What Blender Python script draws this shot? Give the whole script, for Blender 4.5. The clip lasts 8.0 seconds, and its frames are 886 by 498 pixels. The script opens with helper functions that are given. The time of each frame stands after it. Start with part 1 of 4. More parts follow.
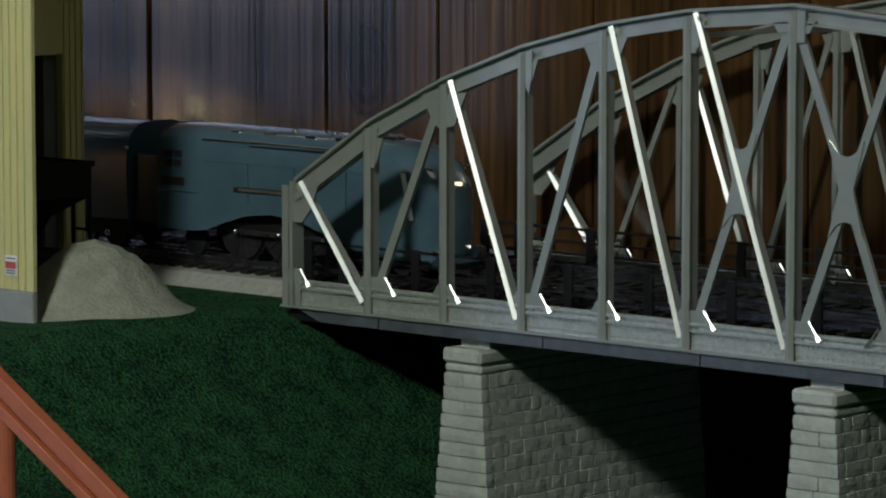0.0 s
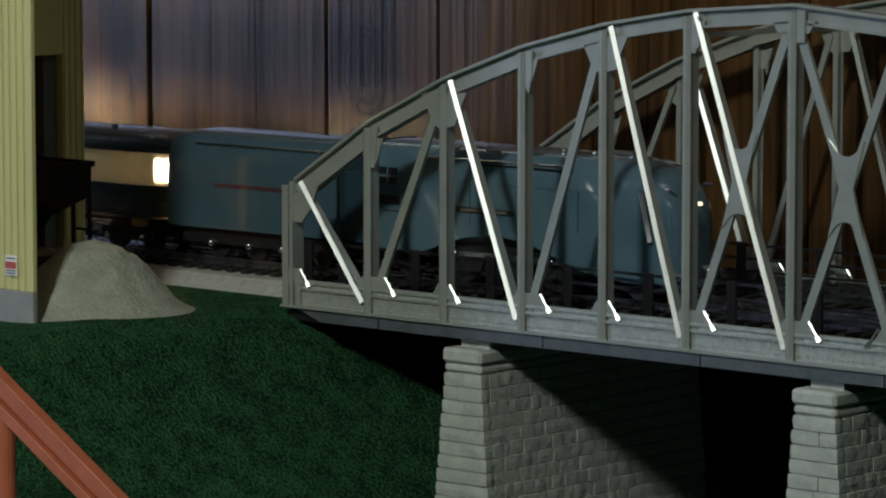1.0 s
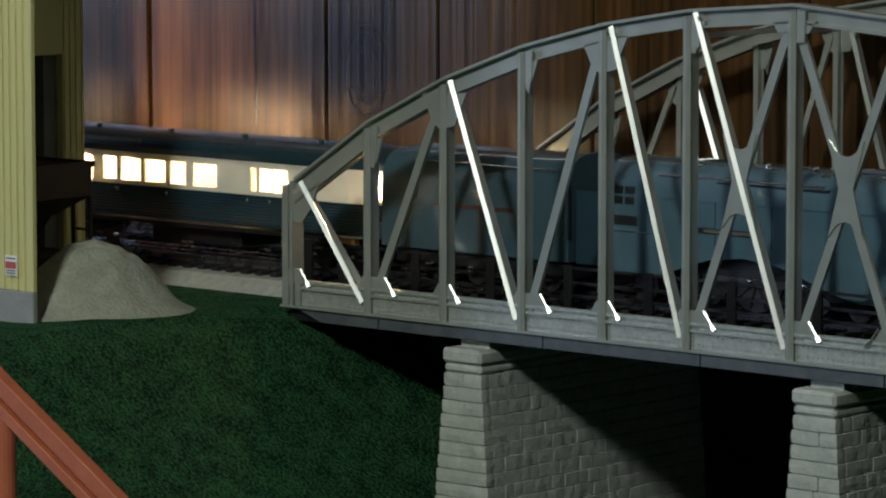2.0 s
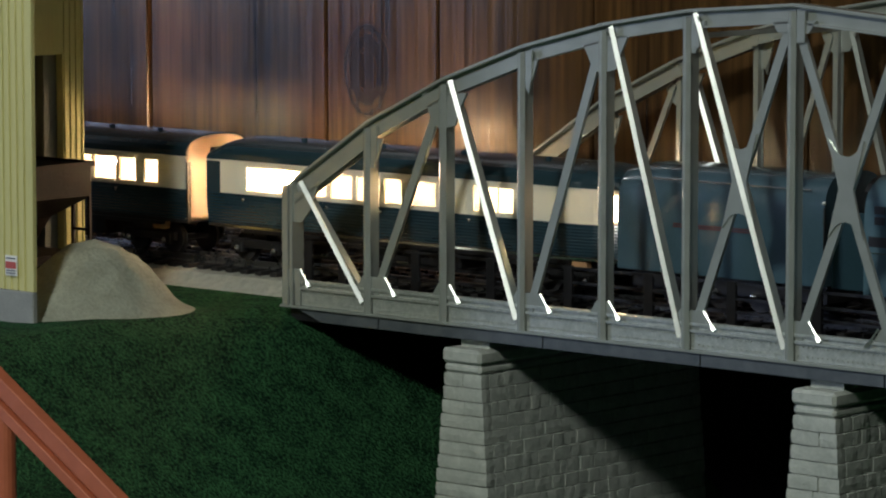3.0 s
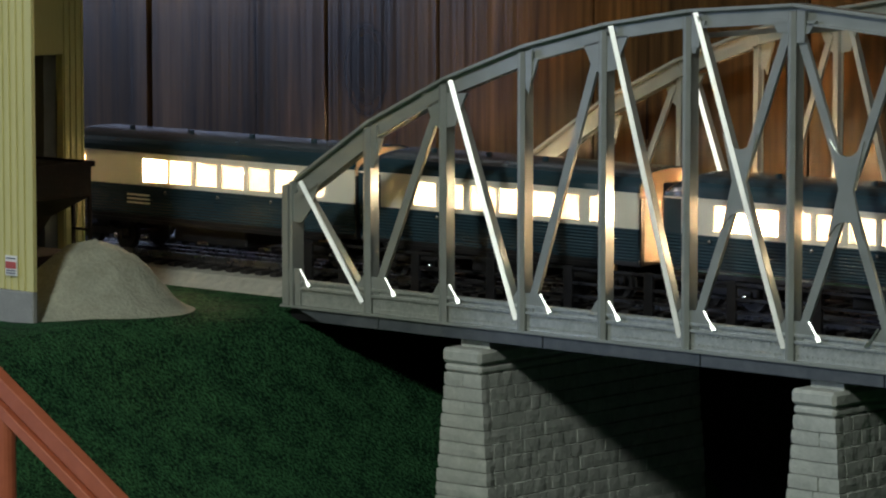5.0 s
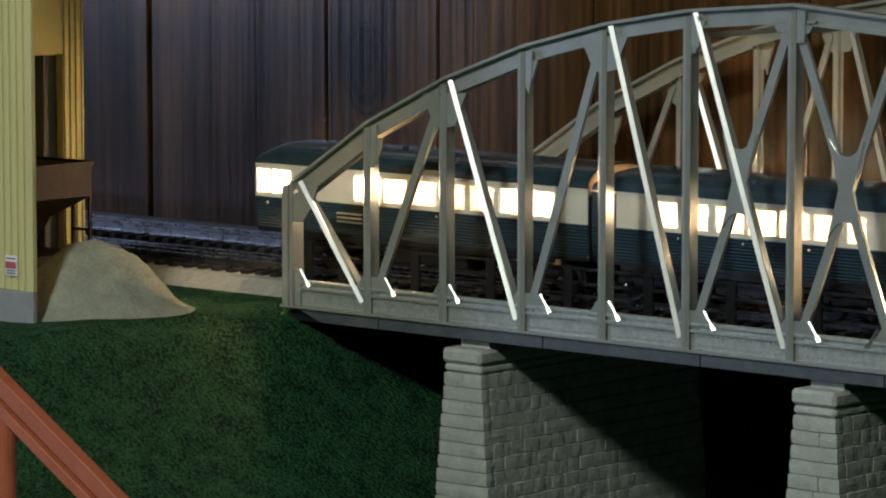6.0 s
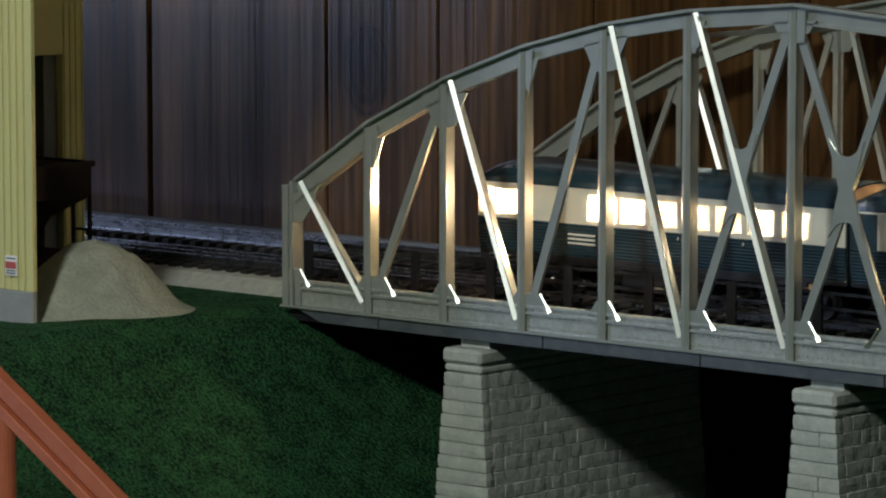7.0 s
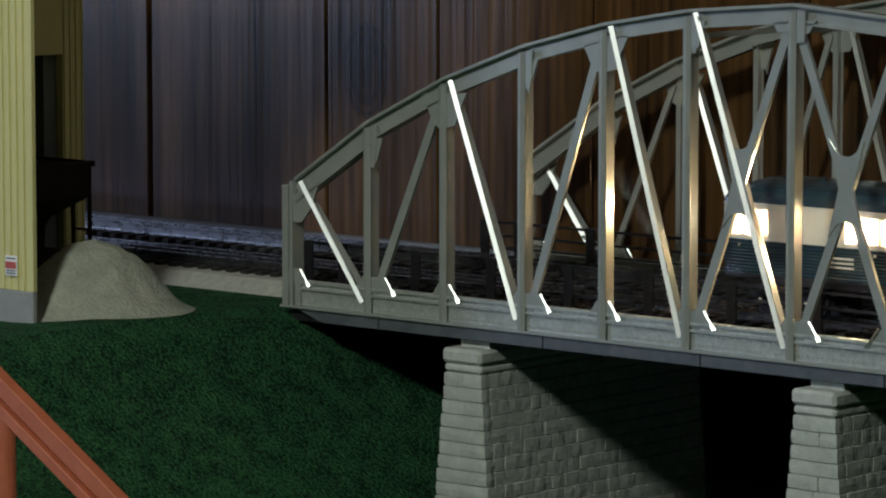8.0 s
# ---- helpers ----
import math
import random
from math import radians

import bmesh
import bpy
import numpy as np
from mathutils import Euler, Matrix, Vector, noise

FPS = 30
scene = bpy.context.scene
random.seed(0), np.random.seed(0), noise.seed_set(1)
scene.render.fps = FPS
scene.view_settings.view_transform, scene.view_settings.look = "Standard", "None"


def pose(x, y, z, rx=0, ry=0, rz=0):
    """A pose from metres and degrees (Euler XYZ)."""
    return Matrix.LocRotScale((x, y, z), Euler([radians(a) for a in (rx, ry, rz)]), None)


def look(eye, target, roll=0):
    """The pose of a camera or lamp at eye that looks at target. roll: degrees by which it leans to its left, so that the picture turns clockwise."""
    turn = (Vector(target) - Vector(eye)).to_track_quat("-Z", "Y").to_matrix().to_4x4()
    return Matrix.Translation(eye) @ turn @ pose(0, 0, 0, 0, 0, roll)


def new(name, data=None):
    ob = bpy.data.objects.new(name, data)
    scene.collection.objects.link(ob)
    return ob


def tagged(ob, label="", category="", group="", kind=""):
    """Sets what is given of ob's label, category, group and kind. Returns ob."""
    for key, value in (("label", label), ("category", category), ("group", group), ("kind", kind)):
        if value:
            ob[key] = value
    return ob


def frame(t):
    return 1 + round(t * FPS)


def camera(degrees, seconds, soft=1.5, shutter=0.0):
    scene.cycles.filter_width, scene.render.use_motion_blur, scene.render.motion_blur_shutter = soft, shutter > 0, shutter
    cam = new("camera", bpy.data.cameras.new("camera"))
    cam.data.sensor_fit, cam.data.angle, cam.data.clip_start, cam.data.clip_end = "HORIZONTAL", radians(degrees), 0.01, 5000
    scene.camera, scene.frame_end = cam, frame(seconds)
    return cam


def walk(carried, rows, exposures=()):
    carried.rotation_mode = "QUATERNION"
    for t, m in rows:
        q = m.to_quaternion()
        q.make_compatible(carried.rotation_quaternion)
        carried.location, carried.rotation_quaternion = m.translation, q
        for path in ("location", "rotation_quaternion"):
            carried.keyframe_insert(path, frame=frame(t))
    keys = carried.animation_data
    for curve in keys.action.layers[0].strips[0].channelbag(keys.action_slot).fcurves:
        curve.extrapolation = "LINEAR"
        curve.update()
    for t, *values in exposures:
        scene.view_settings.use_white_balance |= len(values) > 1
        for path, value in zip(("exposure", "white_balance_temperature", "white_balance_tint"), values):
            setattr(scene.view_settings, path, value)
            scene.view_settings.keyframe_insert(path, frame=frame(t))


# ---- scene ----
EYE = Vector((1.772, -1.8748, 0.3227))
AIM = EYE + Vector((-0.65507, 0.74744, -0.11053))
cam = camera(12.418, 8.0, soft=2.1)
walk(cam, [(0.0, look(EYE, AIM)), (8.0, look(EYE, AIM))], exposures=[(0.0, 0.0), (8.0, 0.0)])

# ---- light: dim room, a lamp in front of the layout, a ceiling lamp, a window far to the side, added fills ----
world = bpy.data.worlds.new("world")
scene.world = world
world.use_nodes = True
world.node_tree.nodes["Background"].inputs["Color"].default_value = (0.5, 0.6, 0.8, 1)
world.node_tree.nodes["Background"].inputs["Strength"].default_value = 0.01


def area_lamp(name, eye, target, size, watts, color, size_y=None):
    data = bpy.data.lights.new(name, "AREA")
    data.energy, data.color, data.size = watts, color, size
    if size_y:
        data.shape, data.size_y = "RECTANGLE", size_y
    ob = new(name, data)
    ob.matrix_world = look(eye, target)
    return tagged(ob, kind="structure")


area_lamp("room_lamp", (0.90, -2.42, 1.64), (-1.6, 0, 0), 0.26, 39, (0.95, 1.0, 0.93))
# fill added from the right for the doorway wall, no known fixture
area_lamp("side_lamp", (2.7, -1.3, 1.55), (-0.1, 0, 0.1), 0.4, 1.0, (0.98, 1.0, 0.90))
# weak fill added above the bridge to lift top edges, no known fixture
area_lamp("overhead_lamp", (0.80, 0.12, 1.05), (0.2, 0, 0.05), 0.28, 0.4, (1.0, 0.98, 0.92))
area_lamp("ceiling_lamp", (-1.45, -0.6, 1.5), (0.0, 0.08, 0.08), 0.20, 3.5, (0.96, 0.98, 1.0), 0.12)
area_lamp("window_light", (-3.95, -3.15, 0.74), (-0.4, 0.2, 0.25), 0.7, 46, (0.55, 0.67, 1.0), 1.15)


# ---- materials ----
def material(name, c1, c2, rough=0.6, metal=0.0, scale=60.0, stretch=(1, 1, 1), bump=0.1, fine=600.0, coat=0.0, spec=0.5, per=0.0, dist=0.002, fw=0.35, lo=0.4, hi=0.95, rv=0.08, cr=0.18):
    m = bpy.data.materials.new(name)
    m.use_nodes = True
    nt = m.node_tree
    b = nt.nodes["Principled BSDF"]
    tc = nt.nodes.new("ShaderNodeTexCoord")
    mp = nt.nodes.new("ShaderNodeMapping")
    mp.inputs["Scale"].default_value = stretch
    n1 = nt.nodes.new("ShaderNodeTexNoise")
    n1.inputs["Scale"].default_value, n1.inputs["Detail"].default_value = scale, 6
    n2 = nt.nodes.new("ShaderNodeTexNoise")
    n2.inputs["Scale"].default_value, n2.inputs["Detail"].default_value = fine, 3
    mix = nt.nodes.new("ShaderNodeMix")
    mix.data_type = "RGBA"
    mix.inputs["A"].default_value, mix.inputs["B"].default_value = (*c1, 1), (*c2, 1)
    add = nt.nodes.new("ShaderNodeMath")
    add.operation = "MULTIPLY_ADD"
    add.inputs[1].default_value = fw
    ramp = nt.nodes.new("ShaderNodeMapRange")
    ramp.inputs["From Min"].default_value, ramp.inputs["From Max"].default_value = lo, hi
    nt.links.new(tc.outputs["Object"], mp.inputs["Vector"])
    nt.links.new(mp.outputs["Vector"], n1.inputs["Vector"])
    nt.links.new(mp.outputs["Vector"], n2.inputs["Vector"])
    nt.links.new(n2.outputs["Fac"], add.inputs[0])
    nt.links.new(n1.outputs["Fac"], add.inputs[2])
    nt.links.new(add.outputs[0], ramp.inputs["Value"])
    nt.links.new(ramp.outputs[0], mix.inputs["Factor"])
    out = mix.outputs["Result"]
    if per:
        info = nt.nodes.new("ShaderNodeObjectInfo")
        hsv = nt.nodes.new("ShaderNodeHueSaturation")
        mr = nt.nodes.new("ShaderNodeMapRange")
        mr.inputs["To Min"].default_value, mr.inputs["To Max"].default_value = 1 - per, 1 + per
        nt.links.new(info.outputs["Random"], mr.inputs["Value"])
        nt.links.new(mr.outputs[0], hsv.inputs["Value"])
        nt.links.new(out, hsv.inputs["Color"])
        out = hsv.outputs["Color"]
    nt.links.new(out, b.inputs["Base Color"])
    bp = nt.nodes.new("ShaderNodeBump")
    bp.inputs["Strength"].default_value, bp.inputs["Distance"].default_value = bump, dist
    nt.links.new(add.outputs[0], bp.inputs["Height"])
    nt.links.new(bp.outputs["Normal"], b.inputs["Normal"])
    rr = nt.nodes.new("ShaderNodeMapRange")
    rr.inputs["To Min"].default_value, rr.inputs["To Max"].default_value = max(0.02, rough - rv), min(1, rough + rv)
    nt.links.new(n1.outputs["Fac"], rr.inputs["Value"])
    nt.links.new(rr.outputs[0], b.inputs["Roughness"])
    b.inputs["Metallic"].default_value = metal
    b.inputs["Specular IOR Level"].default_value = spec
    b.inputs["Coat Weight"].default_value = coat
    b.inputs["Coat Roughness"].default_value = cr
    return m


def see_through(name, color, amount, clear=0.0, vary=0.0):
    """Thin moulded plastic: part of the light inside shines through."""
    m = material(name, color, tuple(c * 0.92 for c in color), 0.4, scale=40, bump=0.02)
    nt = m.node_tree
    tr = nt.nodes.new("ShaderNodeBsdfTranslucent")
    tr.inputs["Color"].default_value = (*color, 1)
    if vary:
        info = nt.nodes.new("ShaderNodeObjectInfo")
        tint = nt.nodes.new("ShaderNodeMix")
        tint.data_type = "RGBA"
        tint.inputs["A"].default_value = (*color, 1)
        tint.inputs["B"].default_value = (color[0] * (1 - 0.45 * vary), color[1] * (1 - 0.75 * vary), color[2] * (1 - vary), 1)
        nt.links.new(info.outputs["Random"], tint.inputs["Factor"])
        nt.links.new(tint.outputs["Result"], tr.inputs["Color"])
    mx = nt.nodes.new("ShaderNodeMixShader")
    mx.inputs[0].default_value = amount
    nt.links.new(nt.nodes["Principled BSDF"].outputs[0], mx.inputs[1])
    nt.links.new(tr.outputs[0], mx.inputs[2])
    last = mx
    if clear:
        tp = nt.nodes.new("ShaderNodeBsdfTransparent")
        last = nt.nodes.new("ShaderNodeMixShader")
        last.inputs[0].default_value = clear
        nt.links.new(mx.outputs[0], last.inputs[1])
        nt.links.new(tp.outputs[0], last.inputs[2])
    nt.links.new(last.outputs[0], nt.nodes["Material Output"].inputs["Surface"])
    return m


def glow(name, color, strength):
    m = bpy.data.materials.new(name)
    m.use_nodes = True
    b = m.node_tree.nodes["Principled BSDF"]
    b.inputs["Base Color"].default_value = (*color, 1)
    b.inputs["Emission Color"].default_value = (*color, 1)
    b.inputs["Emission Strength"].default_value = strength
    return m


M_STEEL = material("grey_painted_steel", (0.43, 0.46, 0.425), (0.515, 0.545, 0.505), 0.25, 0.5, 60, bump=0.03, fine=1500, dist=0.0004, rv=0.03)
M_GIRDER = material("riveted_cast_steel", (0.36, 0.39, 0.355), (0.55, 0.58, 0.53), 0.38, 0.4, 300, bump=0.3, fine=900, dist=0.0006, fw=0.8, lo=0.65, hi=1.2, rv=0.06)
# lit copy of the grey steel, with a highlight put into its colour
M_STEEL_GLINT = material("steel_glint", (0.80, 0.83, 0.80), (0.92, 0.94, 0.91), 0.38, 0.92, 60, bump=0.03, fine=1500, dist=0.0004, rv=0.03)
M_FASCIA = material("dark_fascia", (0.06, 0.075, 0.085), (0.13, 0.145, 0.155), 0.5, 0.1, 90, bump=0.15, fine=900)
M_BLACK = material("black_plastic", (0.006, 0.006, 0.007), (0.016, 0.016, 0.018), 0.45, 0, 120, bump=0.05)
M_STONE = material("grey_stone", (0.37, 0.40, 0.36), (0.54, 0.57, 0.515), 0.85, 0, 110, bump=0.4, fine=420, per=0.04, dist=0.002, fw=0.6, lo=0.5, hi=1.1)
M_MORTAR = material("mortar", (0.30, 0.31, 0.29), (0.38, 0.385, 0.36), 0.9, 0, 90, bump=0.3)
M_GRASS = material("green_mat", (0.003, 0.018, 0.009), (0.042, 0.142, 0.056), 0.95, 0, 60, bump=0.8, fine=480, spec=0.1, dist=0.004, fw=2.0, lo=1.15, hi=1.9)
M_BALLAST = material("pale_ballast", (0.30, 0.31, 0.27), (0.48, 0.48, 0.42), 0.9, 0, 160, bump=0.7, fine=900)
M_DARKBED = material("dark_ballast", (0.008, 0.009, 0.011), (0.025, 0.026, 0.03), 0.9, 0, 200, bump=0.7, fine=900)
M_RAIL = material("rail_steel", (0.16, 0.17, 0.18), (0.26, 0.26, 0.27), 0.28, 0.9, 120, bump=0.05)
M_TIE = material("dark_tie", (0.008, 0.007, 0.007), (0.02, 0.018, 0.017), 0.75, 0, 90, bump=0.2, per=0.15)
M_TIE_TAN = material("tie_tan", (0.16, 0.145, 0.11), (0.26, 0.24, 0.19), 0.8, 0, 90, bump=0.2, per=0.15)
M_MOUND = material("pale_plaster_gravel", (0.205, 0.22, 0.17), (0.365, 0.38, 0.305), 0.9, 0, 60, bump=0.7, fine=420, fw=0.7, lo=0.5, hi=1.15, dist=0.003)
M_YELLOW = material("yellow_siding", (0.52, 0.49, 0.20), (0.66, 0.62, 0.28), 0.6, 0, 30, (1, 1, 0.15), 0.1)
M_FOUND = material("foundation_grey", (0.22, 0.23, 0.22), (0.32, 0.33, 0.31), 0.85, 0, 60, bump=0.3)
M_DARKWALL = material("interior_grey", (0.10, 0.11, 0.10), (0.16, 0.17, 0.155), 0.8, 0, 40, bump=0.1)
M_RED = material("red_oxide", (0.37, 0.10, 0.047), (0.50, 0.14, 0.066), 0.45, 0, 70, bump=0.2, fine=300)
M_BLUE = material("blue_paint", (0.062, 0.12, 0.155), (0.095, 0.165, 0.205), 0.2, 0.0, 30, bump=0.05, coat=0.9, cr=0.05)
# same blue as the locomotive's, about a third darker
M_TENDER = material("tender_darker_blue", (0.040, 0.080, 0.105), (0.060, 0.108, 0.135), 0.24, 0.0, 30, bump=0.05, coat=0.7, cr=0.06)
M_COACHBLUE = material("coach_blue", (0.018, 0.042, 0.058), (0.024, 0.054, 0.072), 0.22, 0.0, 40, bump=0.02, coat=0.6)
M_ROOF = material("roof_blue", (0.016, 0.038, 0.05), (0.022, 0.05, 0.065), 0.24, 0, 40, bump=0.03, coat=0.4)
M_CREAM = see_through("cream_plastic", (0.80, 0.80, 0.70), 0.07)
M_PANE = see_through("window_film", (0.97, 0.92, 0.78), 0.45, 0.27, 0.5)
M_CHROME = material("bright_metal", (0.7, 0.7, 0.72), (0.8, 0.8, 0.8), 0.2, 1.0, 80, bump=0.02)
M_WHEEL = material("wheel_steel", (0.03, 0.03, 0.033), (0.07, 0.07, 0.075), 0.4, 0.6, 120, bump=0.05)
M_INNER = material("coach_inside", (0.45, 0.24, 0.11), (0.55, 0.31, 0.15), 0.7, 0, 40, bump=0.02)
M_RUST = material("brown_wagon_steel", (0.008, 0.005, 0.004), (0.018, 0.010, 0.008), 0.6, 0.0, 80, bump=0.2, spec=0.2)
M_ENDWALL = see_through("coach_end_tan", (0.62, 0.50, 0.38), 0.40)
M_COAL = material("coal", (0.008, 0.008, 0.009), (0.025, 0.025, 0.027), 0.5, 0, 200, bump=0.8, fine=700)
# plain white for the card, also painted in as glints on the train
M_WHITE = material("white_paper_and_glint", (0.72, 0.72, 0.68), (0.8, 0.8, 0.76), 0.6, 0, 60, bump=0.02)
M_SIGNRED = material("sign_red", (0.42, 0.07, 0.06), (0.5, 0.1, 0.08), 0.6, 0, 60, bump=0.02)
M_MAROON = material("maroon_paint", (0.07, 0.02, 0.022), (0.10, 0.03, 0.03), 0.4, 0, 60, bump=0.02)
M_ROOMWALL = material("room_paint", (0.30, 0.29, 0.27), (0.36, 0.35, 0.33), 0.85, 0, 3, bump=0.05, fine=60)
M_DARKROOM = material("dark_room", (0.03, 0.03, 0.03), (0.05, 0.05, 0.05), 0.9, 0, 3, bump=0.05, fine=60)
M_BULB = glow("bulb_glow", (1.0, 0.76, 0.50), 9000)
M_BULB_NEAR = glow("bulb_glow_near", (1.0, 0.68, 0.40), 85000)
M_BULB_MID = glow("bulb_glow_mid", (1.0, 0.62, 0.32), 46000)
M_BULB_ARCH = glow("bulb_glow_arch", (1.0, 0.74, 0.50), 9000)
M_BULB_END = glow("bulb_glow_end", (1.0, 0.66, 0.38), 20000)
M_BULB_HOT = glow("bulb_glow_hot", (1.0, 0.60, 0.31), 48000)
M_BULB_TAIL = glow("tail_lamp_glow", (1.0, 0.62, 0.34), 2600)
M_HEADLAMP = glow("headlamp_glow", (1.0, 0.80, 0.55), 1.6)


def wood(name, rough, ripple, spec, c2):
    """Dark stained knotty boards, varnished: streaks along z, knots, gloss."""
    m = material(name, (0.012, 0.007, 0.005), c2, rough, 0, 22, (1, 1, 0.04), 0.4, 190, 0.0, spec, 0.25, fw=0.8, lo=0.62, hi=1.22)
    nt = m.node_tree
    b = nt.nodes["Principled BSDF"]
    src = b.inputs["Base Color"].links[0].from_socket
    tc = nt.nodes.new("ShaderNodeTexCoord")
    v = nt.nodes.new("ShaderNodeTexVoronoi")
    mp = nt.nodes.new("ShaderNodeMapping")
    mp.inputs["Scale"].default_value = (9, 0, 4.5)
    nt.links.new(tc.outputs["Object"], mp.inputs["Vector"])
    nt.links.new(mp.outputs["Vector"], v.inputs["Vector"])
    v.inputs["Scale"].default_value = 1.0
    mr = nt.nodes.new("ShaderNodeMapRange")
    mr.inputs["From Min"].default_value, mr.inputs["From Max"].default_value = 0.025, 0.11
    mr.inputs["To Min"].default_value, mr.inputs["To Max"].default_value = 0.25, 1.0
    nt.links.new(v.outputs["Distance"], mr.inputs["Value"])
    mul = nt.nodes.new("ShaderNodeMix")
    mul.data_type, mul.blend_type = "RGBA", "MULTIPLY"
    mul.inputs["Factor"].default_value = 1.0
    nt.links.new(src, mul.inputs["A"])
    nt.links.new(mr.outputs[0], mul.inputs["B"])
    # planing ripples that run up the boards
    rp = nt.nodes.new("ShaderNodeTexNoise")
    rp.inputs["Scale"].default_value, rp.inputs["Detail"].default_value = 1.0, 2
    mp3 = nt.nodes.new("ShaderNodeMapping")
    mp3.inputs["Scale"].default_value = (190, 1, 1.2)
    nt.links.new(tc.outputs["Object"], mp3.inputs["Vector"])
    nt.links.new(mp3.outputs["Vector"], rp.inputs["Vector"])
    bp = nt.nodes.new("ShaderNodeBump")
    bp.inputs["Strength"].default_value, bp.inputs["Distance"].default_value = 1.0, ripple
    nt.links.new(rp.outputs["Fac"], bp.inputs["Height"])
    nt.links.new(bp.outputs["Normal"], b.inputs["Normal"])
    # broad uneven stain
    st = nt.nodes.new("ShaderNodeTexNoise")
    st.inputs["Scale"].default_value, st.inputs["Detail"].default_value = 7.0, 4
    mp2 = nt.nodes.new("ShaderNodeMapping")
    mp2.inputs["Scale"].default_value = (1.6, 1, 0.6)
    nt.links.new(tc.outputs["Object"], mp2.inputs["Vector"])
    nt.links.new(mp2.outputs["Vector"], st.inputs["Vector"])
    mr2 = nt.nodes.new("ShaderNodeMapRange")
    mr2.inputs["From Min"].default_value, mr2.inputs["From Max"].default_value = 0.32, 0.68
    mr2.inputs["To Min"].default_value, mr2.inputs["To Max"].default_value = 0.45, 1.35
    nt.links.new(st.outputs["Fac"], mr2.inputs["Value"])
    mul2 = nt.nodes.new("ShaderNodeMix")
    mul2.data_type, mul2.blend_type = "RGBA", "MULTIPLY"
    mul2.inputs["Factor"].default_value = 1.0
    nt.links.new(mul.outputs["Result"], mul2.inputs["A"])
    nt.links.new(mr2.outputs[0], mul2.inputs["B"])
    # one large oval knot with growth rings
    mp4 = nt.nodes.new("ShaderNodeMapping")
    mp4.inputs["Location"].default_value = (0.185 * 30, 0, -0.128 * 19)
    mp4.inputs["Scale"].default_value = (30, 0, 19)
    nt.links.new(tc.outputs["Object"], mp4.inputs["Vector"])
    ln = nt.nodes.new("ShaderNodeVectorMath")
    ln.operation = "LENGTH"
    nt.links.new(mp4.outputs["Vector"], ln.inputs[0])
    ring = nt.nodes.new("ShaderNodeValToRGB")
    el = ring.color_ramp.elements
    el[0].position, el[0].color = 0.0, (0.12, 0.10, 0.09, 1)
    el[1].position, el[1].color = 0.85, (1, 1, 1, 1)
    for pos, v in ((0.30, 0.40), (0.42, 0.15), (0.52, 0.60), (0.60, 0.30), (0.68, 0.95)):
        e = el.new(pos)
        e.color = (v, v * 0.97, v * 0.95, 1)
    nt.links.new(ln.outputs["Value"], ring.inputs["Fac"])
    mul3 = nt.nodes.new("ShaderNodeMix")
    mul3.data_type, mul3.blend_type = "RGBA", "MULTIPLY"
    mul3.inputs["Factor"].default_value = 1.0
    nt.links.new(mul2.outputs["Result"], mul3.inputs["A"])
    nt.links.new(ring.outputs["Color"], mul3.inputs["B"])
    nt.links.new(mul3.outputs["Result"], b.inputs["Base Color"])
    return m


M_WOOD = wood("varnished_boards", 0.23, 0.0005, 0.38, (0.150, 0.078, 0.028))


# ---- mesh helpers ----
def part(name, bm, mat, parent=None, label="", smooth=False, at=None):
    me = bpy.data.meshes.new(name)
    bmesh.ops.recalc_face_normals(bm, faces=bm.faces[:])
    bm.to_mesh(me)
    bm.free()
    me.materials.append(mat)
    if smooth:
        for p in me.polygons:
            p.use_smooth = True
    ob = new(name, me)
    if parent is not None:
        ob.parent = parent
    if at is not None:
        ob.matrix_basis = at
    if label:
        ob["label"] = label
    return ob


def empty(name, m=None):
    ob = new(name)
    ob.empty_display_size = 0.02
    if m is not None:
        ob.matrix_basis = m
    return ob


def box(bm, x0, x1, y0, y1, z0, z1, bevel=0.0):
    r = bmesh.ops.create_cube(bm, size=1.0, matrix=Matrix.Translation(((x0 + x1) / 2, (y0 + y1) / 2, (z0 + z1) / 2)) @ Matrix.Diagonal((x1 - x0, y1 - y0, z1 - z0, 1)))
    if bevel:
        es = {e for v in r["verts"] for e in v.link_edges}
        bmesh.ops.bevel(bm, geom=list(es), offset=bevel, segments=1, affect="EDGES", profile=0.5)
    return bm


def B(x0, x1, y0, y1, z0, z1, bevel=0.0):
    return box(bmesh.new(), x0, x1, y0, y1, z0, z1, bevel)


def bar(bm, p, q, width, y0, y1, bevel=0.0, turn=0.0):
    """A bar from p to q in an upright plane along x; p, q are (x, z)."""
    d = Vector((q[0] - p[0], 0, q[1] - p[1]))
    a = math.atan2(d.z, d.x)
    m = Matrix.Translation(((p[0] + q[0]) / 2, (y0 + y1) / 2, (p[1] + q[1]) / 2)) @ Matrix.Rotation(-a, 4, "Y") @ Matrix.Rotation(radians(turn), 4, "X") @ Matrix.Diagonal((d.length, y1 - y0, width, 1))
    r = bmesh.ops.create_cube(bm, size=1.0, matrix=m)
    if bevel:
        bmesh.ops.bevel(bm, geom=list({e for v in r["verts"] for e in v.link_edges}), offset=bevel, segments=1, affect="EDGES")
    return bm


